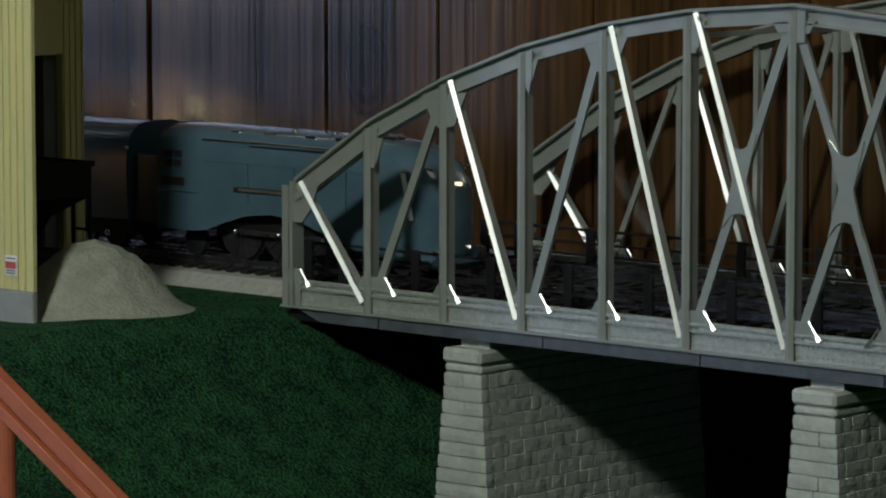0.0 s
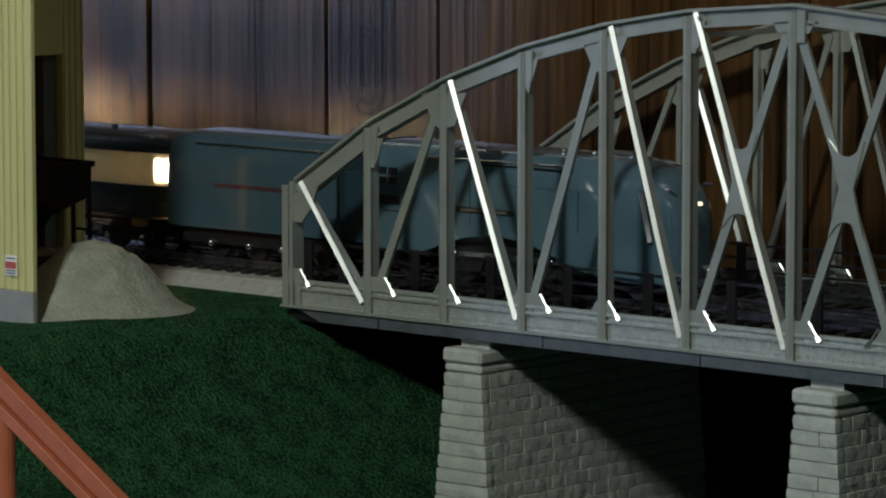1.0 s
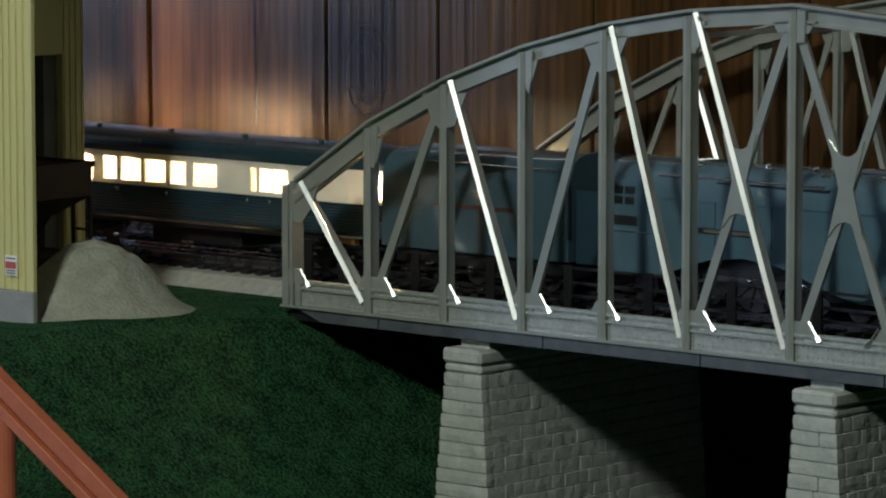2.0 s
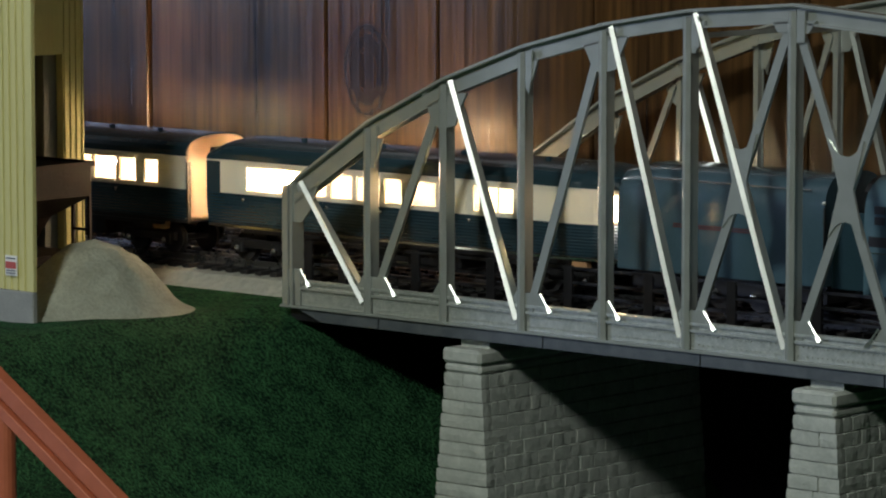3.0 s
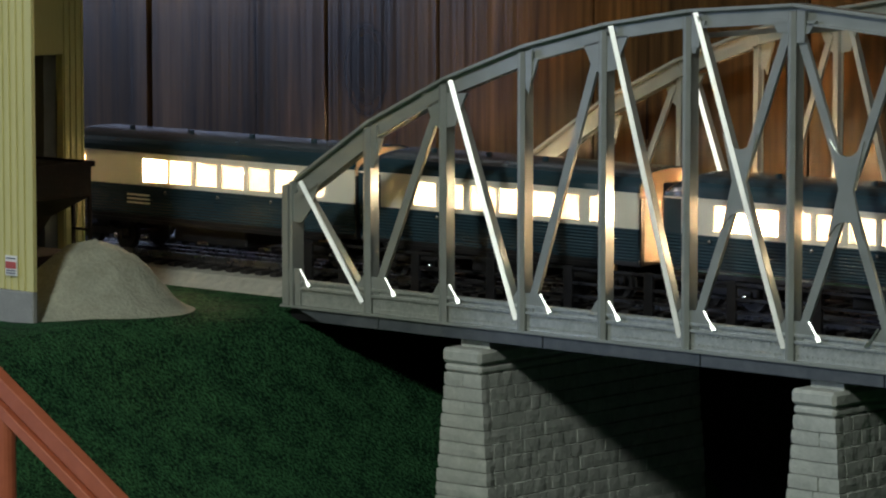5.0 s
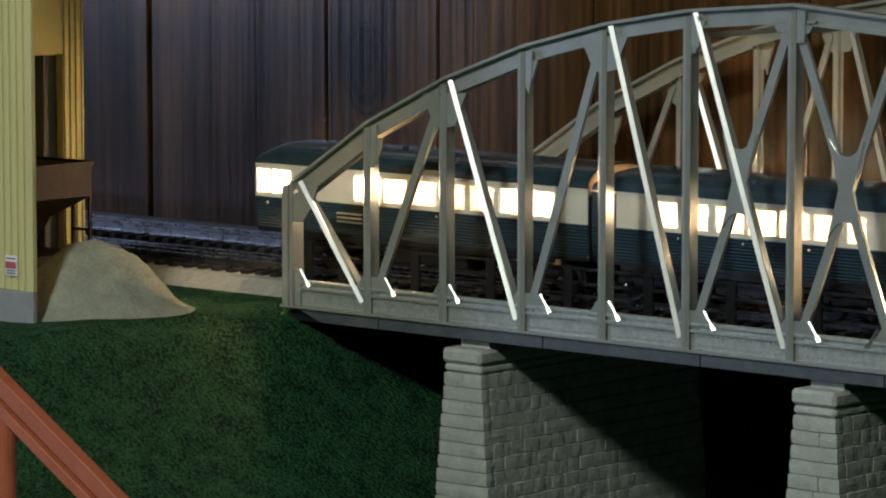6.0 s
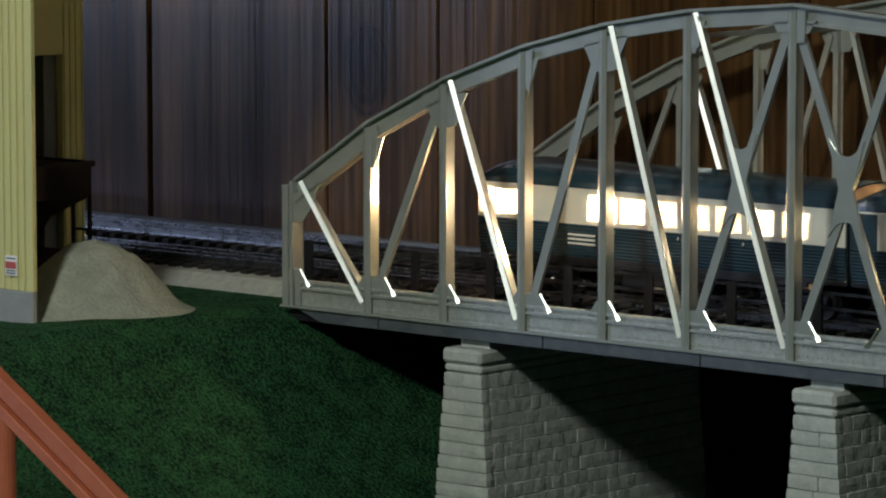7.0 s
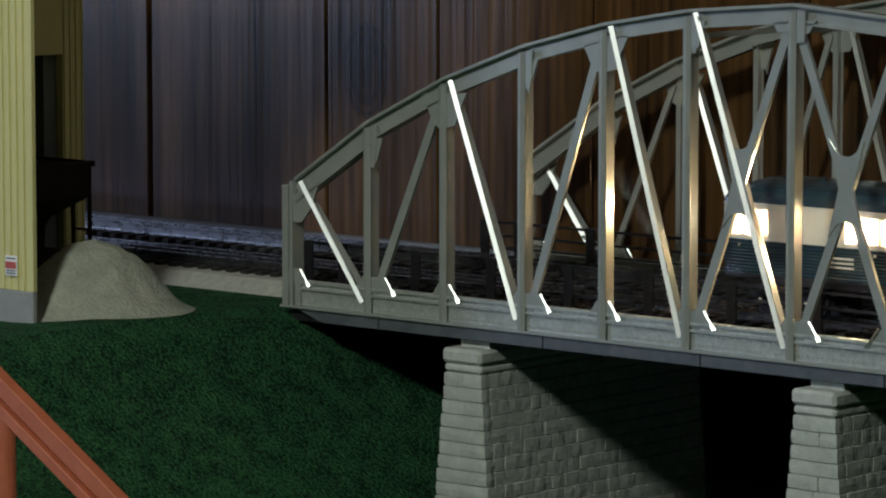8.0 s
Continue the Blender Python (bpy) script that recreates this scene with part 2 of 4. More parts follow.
def plate(bm, pts, y0, y1):
    """An upright plate with the outline pts (x, z), between y0 and y1."""
    a = [bm.verts.new((x, y0, z)) for x, z in pts]
    b = [bm.verts.new((x, y1, z)) for x, z in pts]
    bm.faces.new(a)
    bm.faces.new(b[::-1])
    n = len(pts)
    for i in range(n):
        bm.faces.new((a[i], b[i], b[(i + 1) % n], a[(i + 1) % n]))
    return bm


def loft(bm, rings, cap=True):
    """Join rings of points of equal count into a skin."""
    vs = [[bm.verts.new(p) for p in r] for r in rings]
    n = len(vs[0])
    for a, b in zip(vs, vs[1:]):
        for i in range(n):
            bm.faces.new((a[i], a[(i + 1) % n], b[(i + 1) % n], b[i]))
    if cap:
        bm.faces.new(vs[0][::-1])
        bm.faces.new(vs[-1])
    return bm


def knob(x, y, z, r):
    bm = bmesh.new()
    bmesh.ops.create_icosphere(bm, subdivisions=3, radius=r, matrix=Matrix.Translation((x, y, z)))
    return bm


def rod(bm, p, q, r, n=10, r2=None):
    p, q = Vector(p), Vector(q)
    d = q - p
    m = Matrix.Translation((p + q) / 2) @ d.to_track_quat("Z", "Y").to_matrix().to_4x4()
    bmesh.ops.create_cone(bm, cap_ends=True, segments=n, radius1=r, radius2=r if r2 is None else r2, depth=d.length, matrix=m)
    return bm


# ---- room ----
ROOM = (-4.2, 4.2, -4.4, 0.275, -1.0, 1.9)
WALL_Y = 0.275


def build_room():
    x0, x1, y0, y1, z0, z1 = ROOM
    tagged(part("room_floor", B(x0, x1, y0, y1 + 0.1, z0 - 0.05, z0), M_DARKROOM), kind="structure")
    tagged(part("ceiling", B(x0, x1, y0, y1 + 0.1, z1, z1 + 0.05), M_ROOMWALL), kind="structure")
    tagged(part("wall_south", B(x0, x1, y0 - 0.1, y0, z0, z1), M_DARKROOM), kind="structure")
    tagged(part("wall_east", B(x1, x1 + 0.1, y0 - 0.1, y1 + 0.1, z0, z1), M_DARKROOM), kind="structure")
    w = bmesh.new()
    box(w, x0 - 0.1, x0, y0 - 0.1, -3.55, z0, z1)
    box(w, x0 - 0.1, x0, -2.65, y1 + 0.1, z0, z1)
    box(w, x0 - 0.1, x0, -3.55, -2.65, z0, -0.1)
    box(w, x0 - 0.1, x0, -3.55, -2.65, 1.35, z1)
    tagged(part("wall_west", w, M_DARKROOM), kind="structure")
    back = tagged(part("wall_north", B(x0, x1, WALL_Y + 0.012, WALL_Y + 0.1, z0, z1), M_BLACK), "dark wall behind the board panelling", "wall", kind="structure")
    # boards of uneven width, with dark grooves between them
    rng = random.Random(4)
    xs = [-0.405, -0.224, -0.117]
    while xs[0] > -1.6:
        xs.insert(0, xs[0] - rng.choice((0.09, 0.13, 0.18)))
    while xs[-1] < 2.2:
        xs.append(xs[-1] + rng.choice((0.107, 0.181, 0.14)))
    for a, b in zip(xs, xs[1:]):
        ga, gb = (0.0018 if abs(e + 0.405) < 0.001 else 0.0008 for e in (a, b))
        bm = B(a + ga, b - gb, WALL_Y, WALL_Y + 0.013, -0.05, 0.9, 0.0012)
        part("board", bm, M_WOOD, back)
    tagged(part("baseboard", B(-1.6, 2.1, WALL_Y - 0.012, WALL_Y - 0.0005, -0.02, 0.0085, 0.001), material("grey_trim", (0.10, 0.11, 0.13), (0.15, 0.16, 0.18), 0.6, 0, 50, bump=0.1)), "grey painted strip at the foot of the panelling", "baseboard", kind="structure")


build_room()


# ---- ground ----
def ground_z(x, y):
    """A ravine between two flat banks."""
    s = max(0.0, min(x + 0.012, 0.800 - x))
    return -0.001 - 0.86 * s * min(1.0, s / 0.02 * 0.5 + 0.5)


def build_ground():
    bm = bmesh.new()
    xs = [-1.6, -1.2, -0.8, -0.6] + [-0.5 + 0.02 * i for i in range(70)] + [1.1, 1.6, 2.1]
    ys = [-1.6 + 0.05 * i for i in range(22)] + [-0.5 + 0.02 * i for i in range(39)]
    grid = [[bm.verts.new((x, y, ground_z(x, y) + (0.0025 * noise.noise(Vector((x * 14, y * 14, 0))) if y < 0.02 else 0))) for y in ys] for x in xs]
    for i in range(len(xs) - 1):
        for j in range(len(ys) - 1):
            bm.faces.new((grid[i][j], grid[i + 1][j], grid[i + 1][j + 1], grid[i][j + 1]))
    tagged(part("ground", bm, M_GRASS, smooth=True), "dark green grass mat over two banks and a ravine", "ground", kind="structure")
    # layout table under the mat
    bm = bmesh.new()
    pts = [(x, ground_z(x, 0) - 0.012) for x in xs] + [(2.1, -0.46), (-1.6, -0.46)]
    plate(bm, pts, -1.605, -1.58)
    box(bm, -1.6, -1.58, -1.58, WALL_Y - 0.02, -0.46, -0.012)
    box(bm, 2.08, 2.1, -1.58, WALL_Y - 0.02, -0.46, -0.012)
    box(bm, -1.6, 2.1, -1.6, WALL_Y - 0.02, -0.50, -0.46)
    tagged(part("layout_table", bm, M_DARKROOM), "dark painted table under the model landscape", "table", kind="structure")
    for x in (-1.5, 2.0):
        for y in (-1.5, 0.15):
            tagged(part("table_leg", B(x - 0.04, x + 0.04, y - 0.04, y + 0.04, -1.0, -0.50, 0.004), M_DARKROOM), kind="structure")


build_ground()

TRACK_Y, TRACK2_Y, RAIL_Z = 0.088, 0.19, 0.015


def build_trackbed():
    # pale ballast shoulder in front, on the layout's flat part
    bm = bmesh.new()
    prof = [(0.026, -0.004), (0.045, 0.0072), (0.115, 0.0075), (0.115, -0.004)]
    loft(bm, [[(x, y, z) for y, z in prof] for x in (-1.6, -0.8, -0.4, -0.2, -0.004)])
    loft(bm, [[(x, y, z) for y, z in prof] for x in (0.793, 1.4, 2.1)])
    tagged(part("pale_ballast_bed", bm, M_BALLAST), "pale sandy ballast bed under the near track", "ballast", kind="structure")
    tagged(part("dark_ballast_bed", box(B(-1.6, -0.004, 0.1155, WALL_Y - 0.0125, -0.004, 0.0065), 0.793, 2.1, 0.1155, WALL_Y - 0.0125, -0.004, 0.0065), M_DARKBED), "dark grey ballast bed along the wall", "ballast", kind="structure")


build_trackbed()


def build_track(y, tie_mat, label):
    t = tagged(empty("railway_track", pose(0, y, 0)), label, "track", "railway tracks")
    for name, yy in (("rail", -0.016), ("rail", 0.016), ("centre_rail", 0.0)):
        bm = bmesh.new()
        box(bm, -1.58, 2.08, yy - 0.0013, yy + 0.0013, RAIL_Z - 0.0018, RAIL_Z)
        box(bm, -1.58, 2.08, yy - 0.0005, yy + 0.0005, RAIL_Z - 0.004, RAIL_Z - 0.0017)
        box(bm, -1.58, 2.08, yy - 0.0022, yy + 0.0022, RAIL_Z - 0.005, RAIL_Z - 0.0039)
        part(name, bm, M_RAIL, t)
    me = None
    for i in range(270):
        x = -1.57 + i * 0.0135
        if me is None:
            first = part("tie", B(-0.0032, 0.0032, -0.03, 0.03, 0.007, RAIL_Z - 0.005, 0.0004), tie_mat, t)
            me = first.data
            ob = first
        else:
            ob = new("tie", me)
            ob.parent = t
        ob.matrix_basis = pose(x, 0, 0)
    return t


build_track(TRACK_Y, M_TIE, "three-rail model track with dark ties, on pale ballast")
build_track(TRACK2_Y, M_TIE, "three-rail model track with dark ties, along the wall")

# ---- bridge ----
P1, P2, W = 0.063, 0.0756, 0.24
NODE_X = [P1 * k for k in range(6)] + [5 * P1 + P2, 5 * P1 + 2 * P2] + [5 * P1 + 2 * P2 + P1 * k for k in range(1, 6)]
HALF = [0.0806, 0.1207, 0.1506, 0.1729, 0.1885, 0.1987, 0.2045]
NODE_H = HALF + HALF[-2::-1]


def build_truss(bridge, y, side):
    """side +1: the outer face looks to -y. Posts, chords, diagonals with gussets, and the riveted side girder."""
    def Y(a, b):
        return (y + a, y + b) if side > 0 else (y - b, y - a)
    n = len(NODE_X)
    half_depth = [0.0150, 0.0118, 0.0112, 0.0098, 0.0092, 0.0098]
    chord_depth = half_depth + half_depth[::-1]
    for k in range(n):
        x, h = NODE_X[k], NODE_H[k]
        bm = bmesh.new()
        wdt = 0.0056
        if k in (0, n - 1):
            box(bm, x - 0.008, x - 0.0026, *Y(0, 0.006), 0.0, h - 0.004, 0.0004)
            box(bm, x - 0.0004, x + 0.0022, *Y(-0.0012, 0.010), 0.0, h - 0.001, 0.0004)
            box(bm, x - 0.0028, x - 0.0002, *Y(0.0040, 0.010), 0.0, h - 0.003)
            e = 1 if k == 0 else -1
            box(bm, *sorted((x + e * 0.0036, x + e * 0.0080)), *Y(0.0000, 0.0012), 0.0, 0.0225)
        else:
            ring = [(0.0, 0.001), (0.0, -0.0004), (0.0012, -0.0013), (0.0030, -0.0013), (wdt, -0.0001), (wdt, 0.001)]
            loft(bm, [[(x + u, y + side * v, z) for u, v in ring] for z in (0.0, h - 0.0035)])
            deep = 0.0076 if side > 0 else 0.0045
            box(bm, x + 0.0012, x + 0.0050, *Y(0.001, deep + 0.0010), 0.0, h - 0.005)
        part("post", bm, M_STEEL, bridge)
    for k in range(n - 1):
        a, b = (NODE_X[k] + 0.003, NODE_H[k]), (NODE_X[k + 1] + 0.003, NODE_H[k + 1])
        cd = chord_depth[k]
        bm = bmesh.new()
        bar(bm, (a[0], a[1] - cd / 2), (b[0], b[1] - cd / 2), cd, *Y(0.0035, 0.0050))
        bar(bm, (a[0], a[1] - cd), (b[0], b[1] - cd), 0.0012, *Y(0.0005, 0.0095))
        bar(bm, (a[0], a[1]), (b[0], b[1]), 0.0021, *Y(-0.0006, 0.0096), 0.0004)
        part("top_chord", bm, M_STEEL, bridge)
    # gusset plates under the chord at each node
    for k in range(n):
        x, h = NODE_X[k] + 0.003, NODE_H[k] - 0.5 * (chord_depth[max(0, k - 1)] + chord_depth[min(k, n - 2)])
        q = 1 if k <= 6 else -1
        bm = bmesh.new()
        if k in (0, n - 1):
            h += 0.003
            plate(bm, [(x - 0.002 * q, h + 0.002), (x + 0.021 * q, h + 0.012), (x + 0.014 * q, h - 0.006), (x + 0.006 * q, h - 0.015), (x - 0.002 * q, h - 0.015)][::q], *Y(0.0005, 0.002))
        elif k % 2 == 1:
            plate(bm, [(x - 0.003 * q, h + 0.002), (x + 0.0125 * q, h + 0.004), (x + 0.0085 * q, h - 0.008), (x + 0.0055 * q, h - 0.015), (x - 0.003 * q, h - 0.015)][::q], *Y(0.0005, 0.002))
        elif k == 6:
            plate(bm, [(x - 0.016, h + 0.0015), (x + 0.016, h + 0.0015), (x + 0.011, h - 0.006), (x - 0.011, h - 0.006)], *Y(0.0005, 0.002))
        else:
            plate(bm, [(x - 0.018, h + 0.0015), (x + 0.0185, h + 0.0035), (x + 0.0135, h - 0.006), (x + 0.009, h - 0.017), (x - 0.003, h - 0.020), (x - 0.009, h - 0.016), (x - 0.013, h - 0.008)], *Y(0.0005, 0.002))
        part("gusset", bm, M_STEEL, bridge)
        # stiffening plate beside the head of the post
        if k % 2 == 1 or k == 6:
            t = NODE_H[k] - 0.003
            a = x + q * 0.0032
            bm = bmesh.new()
            if k in (5, 6, 7):
                plate(bm, [(a, t), (a + q * 0.0056, t), (a + q * 0.0056, t - 0.018), (a, t - 0.0185)][::q], *Y(-0.0004, 0.0012))
            else:
                plate(bm, [(a, t), (a + q * 0.0050, t + 0.0012), (a + q * 0.0048, t - 0.014), (a + q * 0.0026, t - 0.026), (a, t - 0.020)][::q], *Y(-0.0004, 0.0012))
            part("head_plate", bm, M_STEEL, bridge)
        # foot of the post
        x = NODE_X[k]
        wide = k % 2 == 1 or k == 6
        bs = 0.0083 if not wide else (0.0165 if 5 <= k <= 7 else 0.0180)
        if q < 0:
            x += 0.0056
        bm = bmesh.new()
        plate(bm, [(x - 0.0085 * q, 0.0135), (x - 0.002 * q, 0.0235), (x + (bs - 0.001) * q, 0.0235), (x + (bs + 0.005) * q, 0.0145)][::q], *Y(0.0009, 0.0024))
        part("foot_gusset", bm, M_STEEL, bridge)
        # brackets in the same lit copy, turned to catch the lamp
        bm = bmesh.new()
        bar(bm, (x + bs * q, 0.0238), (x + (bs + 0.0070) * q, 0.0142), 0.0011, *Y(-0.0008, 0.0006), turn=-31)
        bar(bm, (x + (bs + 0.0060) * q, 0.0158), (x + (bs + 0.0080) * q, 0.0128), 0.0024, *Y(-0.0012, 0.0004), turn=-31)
        part("bracket", bm, M_STEEL_GLINT, bridge)
    # diagonals: turned to the room lamp where they fall towards the middle
    for k in range(n - 1):
        x0, x1 = NODE_X[k] + 0.006, NODE_X[k + 1]
        h0, h1 = NODE_H[k], NODE_H[k + 1]
        falls = (k % 2 == 0) if k < 6 else (k % 2 == 1)
        cross = k in (5, 6)
        if falls or cross:
            bm = bmesh.new()
            if k < 6:
                top, foot = (x0 + 0.0026, h0 - 0.0008), (x1 - 0.0014, 0.0065)
                yd = y - 0.0008 if side > 0 else y - 0.0026
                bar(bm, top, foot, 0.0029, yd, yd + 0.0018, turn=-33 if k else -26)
                # the leg of the angle behind it
                leg = bmesh.new()
                bar(leg, (top[0] + 0.0012, top[1] - 0.004), (foot[0] - 0.0004, foot[1] + 0.006), 0.0009, yd + 0.0018, yd + 0.0072)
                part("diagonal_leg", leg, M_STEEL, bridge)
                # the brighter copy paints the lamp's glint into these bars
                dm = M_STEEL_GLINT if side > 0 or k < 4 else M_STEEL
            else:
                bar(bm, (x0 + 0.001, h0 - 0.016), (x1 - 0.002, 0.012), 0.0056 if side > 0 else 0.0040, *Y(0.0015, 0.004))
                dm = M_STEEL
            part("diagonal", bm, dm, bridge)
        if not falls or cross:
            bm = bmesh.new()
            bar(bm, (x0 + 0.002, 0.012), (x1 - 0.002, h1 - 0.016), 0.0056 if side > 0 else 0.0040, *Y(0.0015, 0.004))
            part("diagonal", bm, M_STEEL, bridge)
        if cross:
            cx, cz = (x0 + x1) / 2, (min(h0, h1) - 0.004) / 2 + 0.004
            bm = bmesh.new()
            up = [(cx - 0.0122, cz + 0.028), (cx - 0.0072, cz + 0.0215), (cx - 0.0035, cz + 0.0192), (cx, cz + 0.0186), (cx + 0.0035, cz + 0.0192), (cx + 0.0072, cz + 0.0215), (cx + 0.0122, cz + 0.028)]
            low = [(x, 2 * cz - z) for x, z in up][::-1]
            plate(bm, up + [(cx + 0.005, cz)] + low + [(cx - 0.005, cz)], *Y(0.0005, 0.0022))
            part("cross_gusset", bm, M_STEEL, bridge)
    # girder: web plates, flanges and rivets, one length per panel
    for k in range(n - 1):
        a, b = NODE_X[k] + 0.0057, NODE_X[k + 1]
        bm = bmesh.new()
        box(bm, a, b, *Y(0.002, 0.004), 0.0005, 0.0165)
        box(bm, a, b, *Y(0.0005, 0.0075), 0.0145, 0.0162)
        box(bm, a, b, *Y(0.0003, 0.0021), 0.0105, 0.0121)
        for i in range(20):
            for z in (0.0030, 0.0088):
                x = a + (b - a) * (i + 0.5) / 20
                rod(bm, (x, Y(0.002, 0.004)[0 if side > 0 else 1] - side * 0.0007, z), (x, Y(0.002, 0.004)[0 if side > 0 else 1] + side * 0.0005, z), 0.00065, 6)
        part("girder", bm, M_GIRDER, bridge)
    bm = bmesh.new()
    box(bm, NODE_X[0] - 0.008, NODE_X[-1] + 0.008, *Y(-0.0022, 0.009), -0.0012, 0.0004)
    part("ledge", bm, M_STEEL, bridge)
    # dark fascia below, in lengths
    cuts = [NODE_X[0] + 0.004, 0.075, 0.209, 0.329, 0.46, 0.59, 0.70, NODE_X[-1] - 0.004]
    for i, (a, b) in enumerate(zip(cuts, cuts[1:])):
        bm = bmesh.new()
        lo = -0.0090
        pts = [(a + (0.0006 if i else 0), -0.0012), (b - 0.0006, -0.0012), (b - (0.0006 if i < len(cuts) - 2 else 0.02), lo), (a + (0.0006 if i else 0.022), lo)]
        plate(bm, pts, *Y(0.0, 0.004))
        part("fascia", bm, M_FASCIA, bridge)


def build_bridge():
    br = tagged(empty("arch_bridge"), "light grey painted steel arch truss bridge on stone piers", "bridge")
    build_truss(br, 0.0, 1)
    build_truss(br, W, -1)
    part("deck", B(-0.004, NODE_X[-1] + 0.004, 0.0045, W - 0.0045, -0.010, 0.0066), M_BLACK, br, "black deck under the tracks")
    for k in (5, 6, 7):
        h = NODE_H[k] - 0.0135
        part("top_strut", B(NODE_X[k] + 0.0015, NODE_X[k] + 0.005, 0.009, W - 0.009, h - 0.003, h), M_STEEL, br)
    # black hand rails beside the tracks
    for y in (0.05, 0.226):
        f = tagged(empty("guard_rail", pose(0, y, 0.0066)), "black plastic guard rail with two bars on the bridge deck", "railing", "guard rails")
        for z in (0.0105, 0.0185, 0.0275):
            part("bar", B(-0.032, 0.85, -0.0007, 0.0007, z - 0.0009, z + 0.0009), M_BLACK, f)
        for i in range(-1, 14):
            x = -0.001 + 0.063 * i if i >= 0 else -0.031
            part("post", B(x - 0.0034, x + 0.0034, -0.0012, 0.0012, 0.0 if x > -0.004 else -0.007, 0.029, 0.0003), M_BLACK, f)


build_bridge()


# ---- stone piers ----
def rough_stone(rng, x0, x1, y0, y1, z0, z1, rough):
    """A hewn block: its faces bulge and are uneven, its edges are drawn in."""
    bm = B(x0, x1, y0, y1, z0, z1)
    bmesh.ops.subdivide_edges(bm, edges=bm.edges[:], cuts=1, use_grid_fill=True)
    mid = Vector(((x0 + x1) / 2, (y0 + y1) / 2, (z0 + z1) / 2))
    for v in bm.verts:
        d = v.co - mid
        side = sum(abs(c) > 1e-6 for c in d)
        n = Vector([(c > 1e-6) - (c < -1e-6) for c in d])
        v.co += n * {1: rng.uniform(-0.2, 0.7), 2: rng.uniform(-0.35, 0.1), 3: rng.uniform(-0.7, -0.3)}.get(side, 0) * rough
    return bm


def build_pier(x0):
    p = tagged(empty("stone_pier", pose(x0, 0, 0)), "tapered grey stone block pier with a moulded cap", "pier", "bridge piers")
    bot = -0.42
    def half(z):
        return 0.0137 + 0.088 * (-0.018 - z)
    y0, y1 = -0.004, 0.212
    rng = random.Random(int(x0 * 1000))
    cx = 0.0157
    bm = bmesh.new()
    loft(bm, [[(cx - half(z) + 0.0014, y0 + 0.0012 - (half(z) - 0.0137) * 0.15, z), (cx + half(z) - 0.0014, y0 + 0.0012 - (half(z) - 0.0137) * 0.15, z),
               (cx + half(z) - 0.0014, y1, z), (cx - half(z) + 0.0014, y1, z)] for z in (bot, -0.019)])
    part("core", bm, M_MORTAR, p)
    part("cap", B(cx - 0.0157, cx + 0.0157, y0 - 0.0025, y1, -0.0237, -0.0145, 0.0020), M_STONE, p)
    part("cap_plinth", B(cx - 0.010, cx + 0.013, 0.006, y1 - 0.006, -0.0147, -0.0100), M_STONE, p)
    part("collar", B(cx - 0.0149, cx + 0.0149, y0 - 0.0012, y1, -0.0295, -0.0238, 0.0018), M_STONE, p)
    ch = 0.0086
    z = -0.0297
    while z > -0.165:
        zt, zb = z - 0.0002, z - ch + 0.0002
        hm = half((zt + zb) / 2)
        yn = y0 - (hm - 0.0137) * 0.15
        # end blocks across the narrow face
        e = rng.uniform(-0.35, 0.35) * hm
        for a, b in (((-hm, e), (e, hm)) if rng.random() < 0.55 else ((-hm, hm),)):
            part("stone", rough_stone(rng, cx + a + 0.00005 - rng.uniform(0, 0.0004), cx + b - 0.00005, yn + rng.uniform(-0.0005, 0.0002), yn + 0.008, zb, zt, 0.0006), M_STONE, p)
        # blocks along the side that faces along the bridge
        y = yn + 0.008
        while y < y1 - 0.004:
            ln = rng.uniform(0.007, 0.017)
            b = min(y + ln, y1)
            d = rng.uniform(-0.0003, 0.0003)
            part("stone", rough_stone(rng, cx + hm - 0.004, cx + hm + d, y + 0.00005, b - 0.00005, zb, zt, 0.00045), M_STONE, p)
            y = b
        z -= ch
    return p


build_pier(0.133)
build_pier(0.399)


# ---- gravel mound ----
def build_mound():
    bm = bmesh.new()
    rings, seg = 26, 80
    top = bm.verts.new((0, 0, 0.0455))
    prev = None
    for i in range(1, rings + 1):
        r = i / rings
        cur = []
        for j in range(seg):
            a = 2 * math.pi * j / seg
            d = Vector((math.cos(a), math.sin(a)))
            rad = 0.0612 * (1 + 0.14 * max(0, d.y) + 0.22 * max(0, -0.747 * d.x - 0.655 * d.y)) + 0.003 * noise.noise(Vector((d.x * 1.6, d.y * 1.6, 3)))
            z = 0.0400 * (0.5 + 0.5 * math.cos(math.pi * min(1, r ** 1.3))) * (1 - 0.1 * r) + 0.004 * (1 - r) - 0.002 * r
            z += (0.003 * noise.noise(Vector((d.x * r * 4, d.y * r * 4, 1))) + 0.0016 * noise.noise(Vector((d.x * r * 11, d.y * r * 11, 5)))) * (1 - r * r)
            cur.append(bm.verts.new((d.x * rad * r, d.y * rad * r, z)))
        for j in range(seg):
            if prev is None:
                bm.faces.new((top, cur[j], cur[(j + 1) % seg]))
            else:
                bm.faces.new((prev[j], cur[j], cur[(j + 1) % seg], prev[(j + 1) % seg]))
        prev = cur
    bm.faces.new(prev[::-1])
    tagged(part("gravel_mound", bm, M_MOUND, smooth=True, at=pose(-0.0778, -0.0972, -0.0005)), "pale grey-green plaster gravel heap on the grass", "mound")


build_mound()


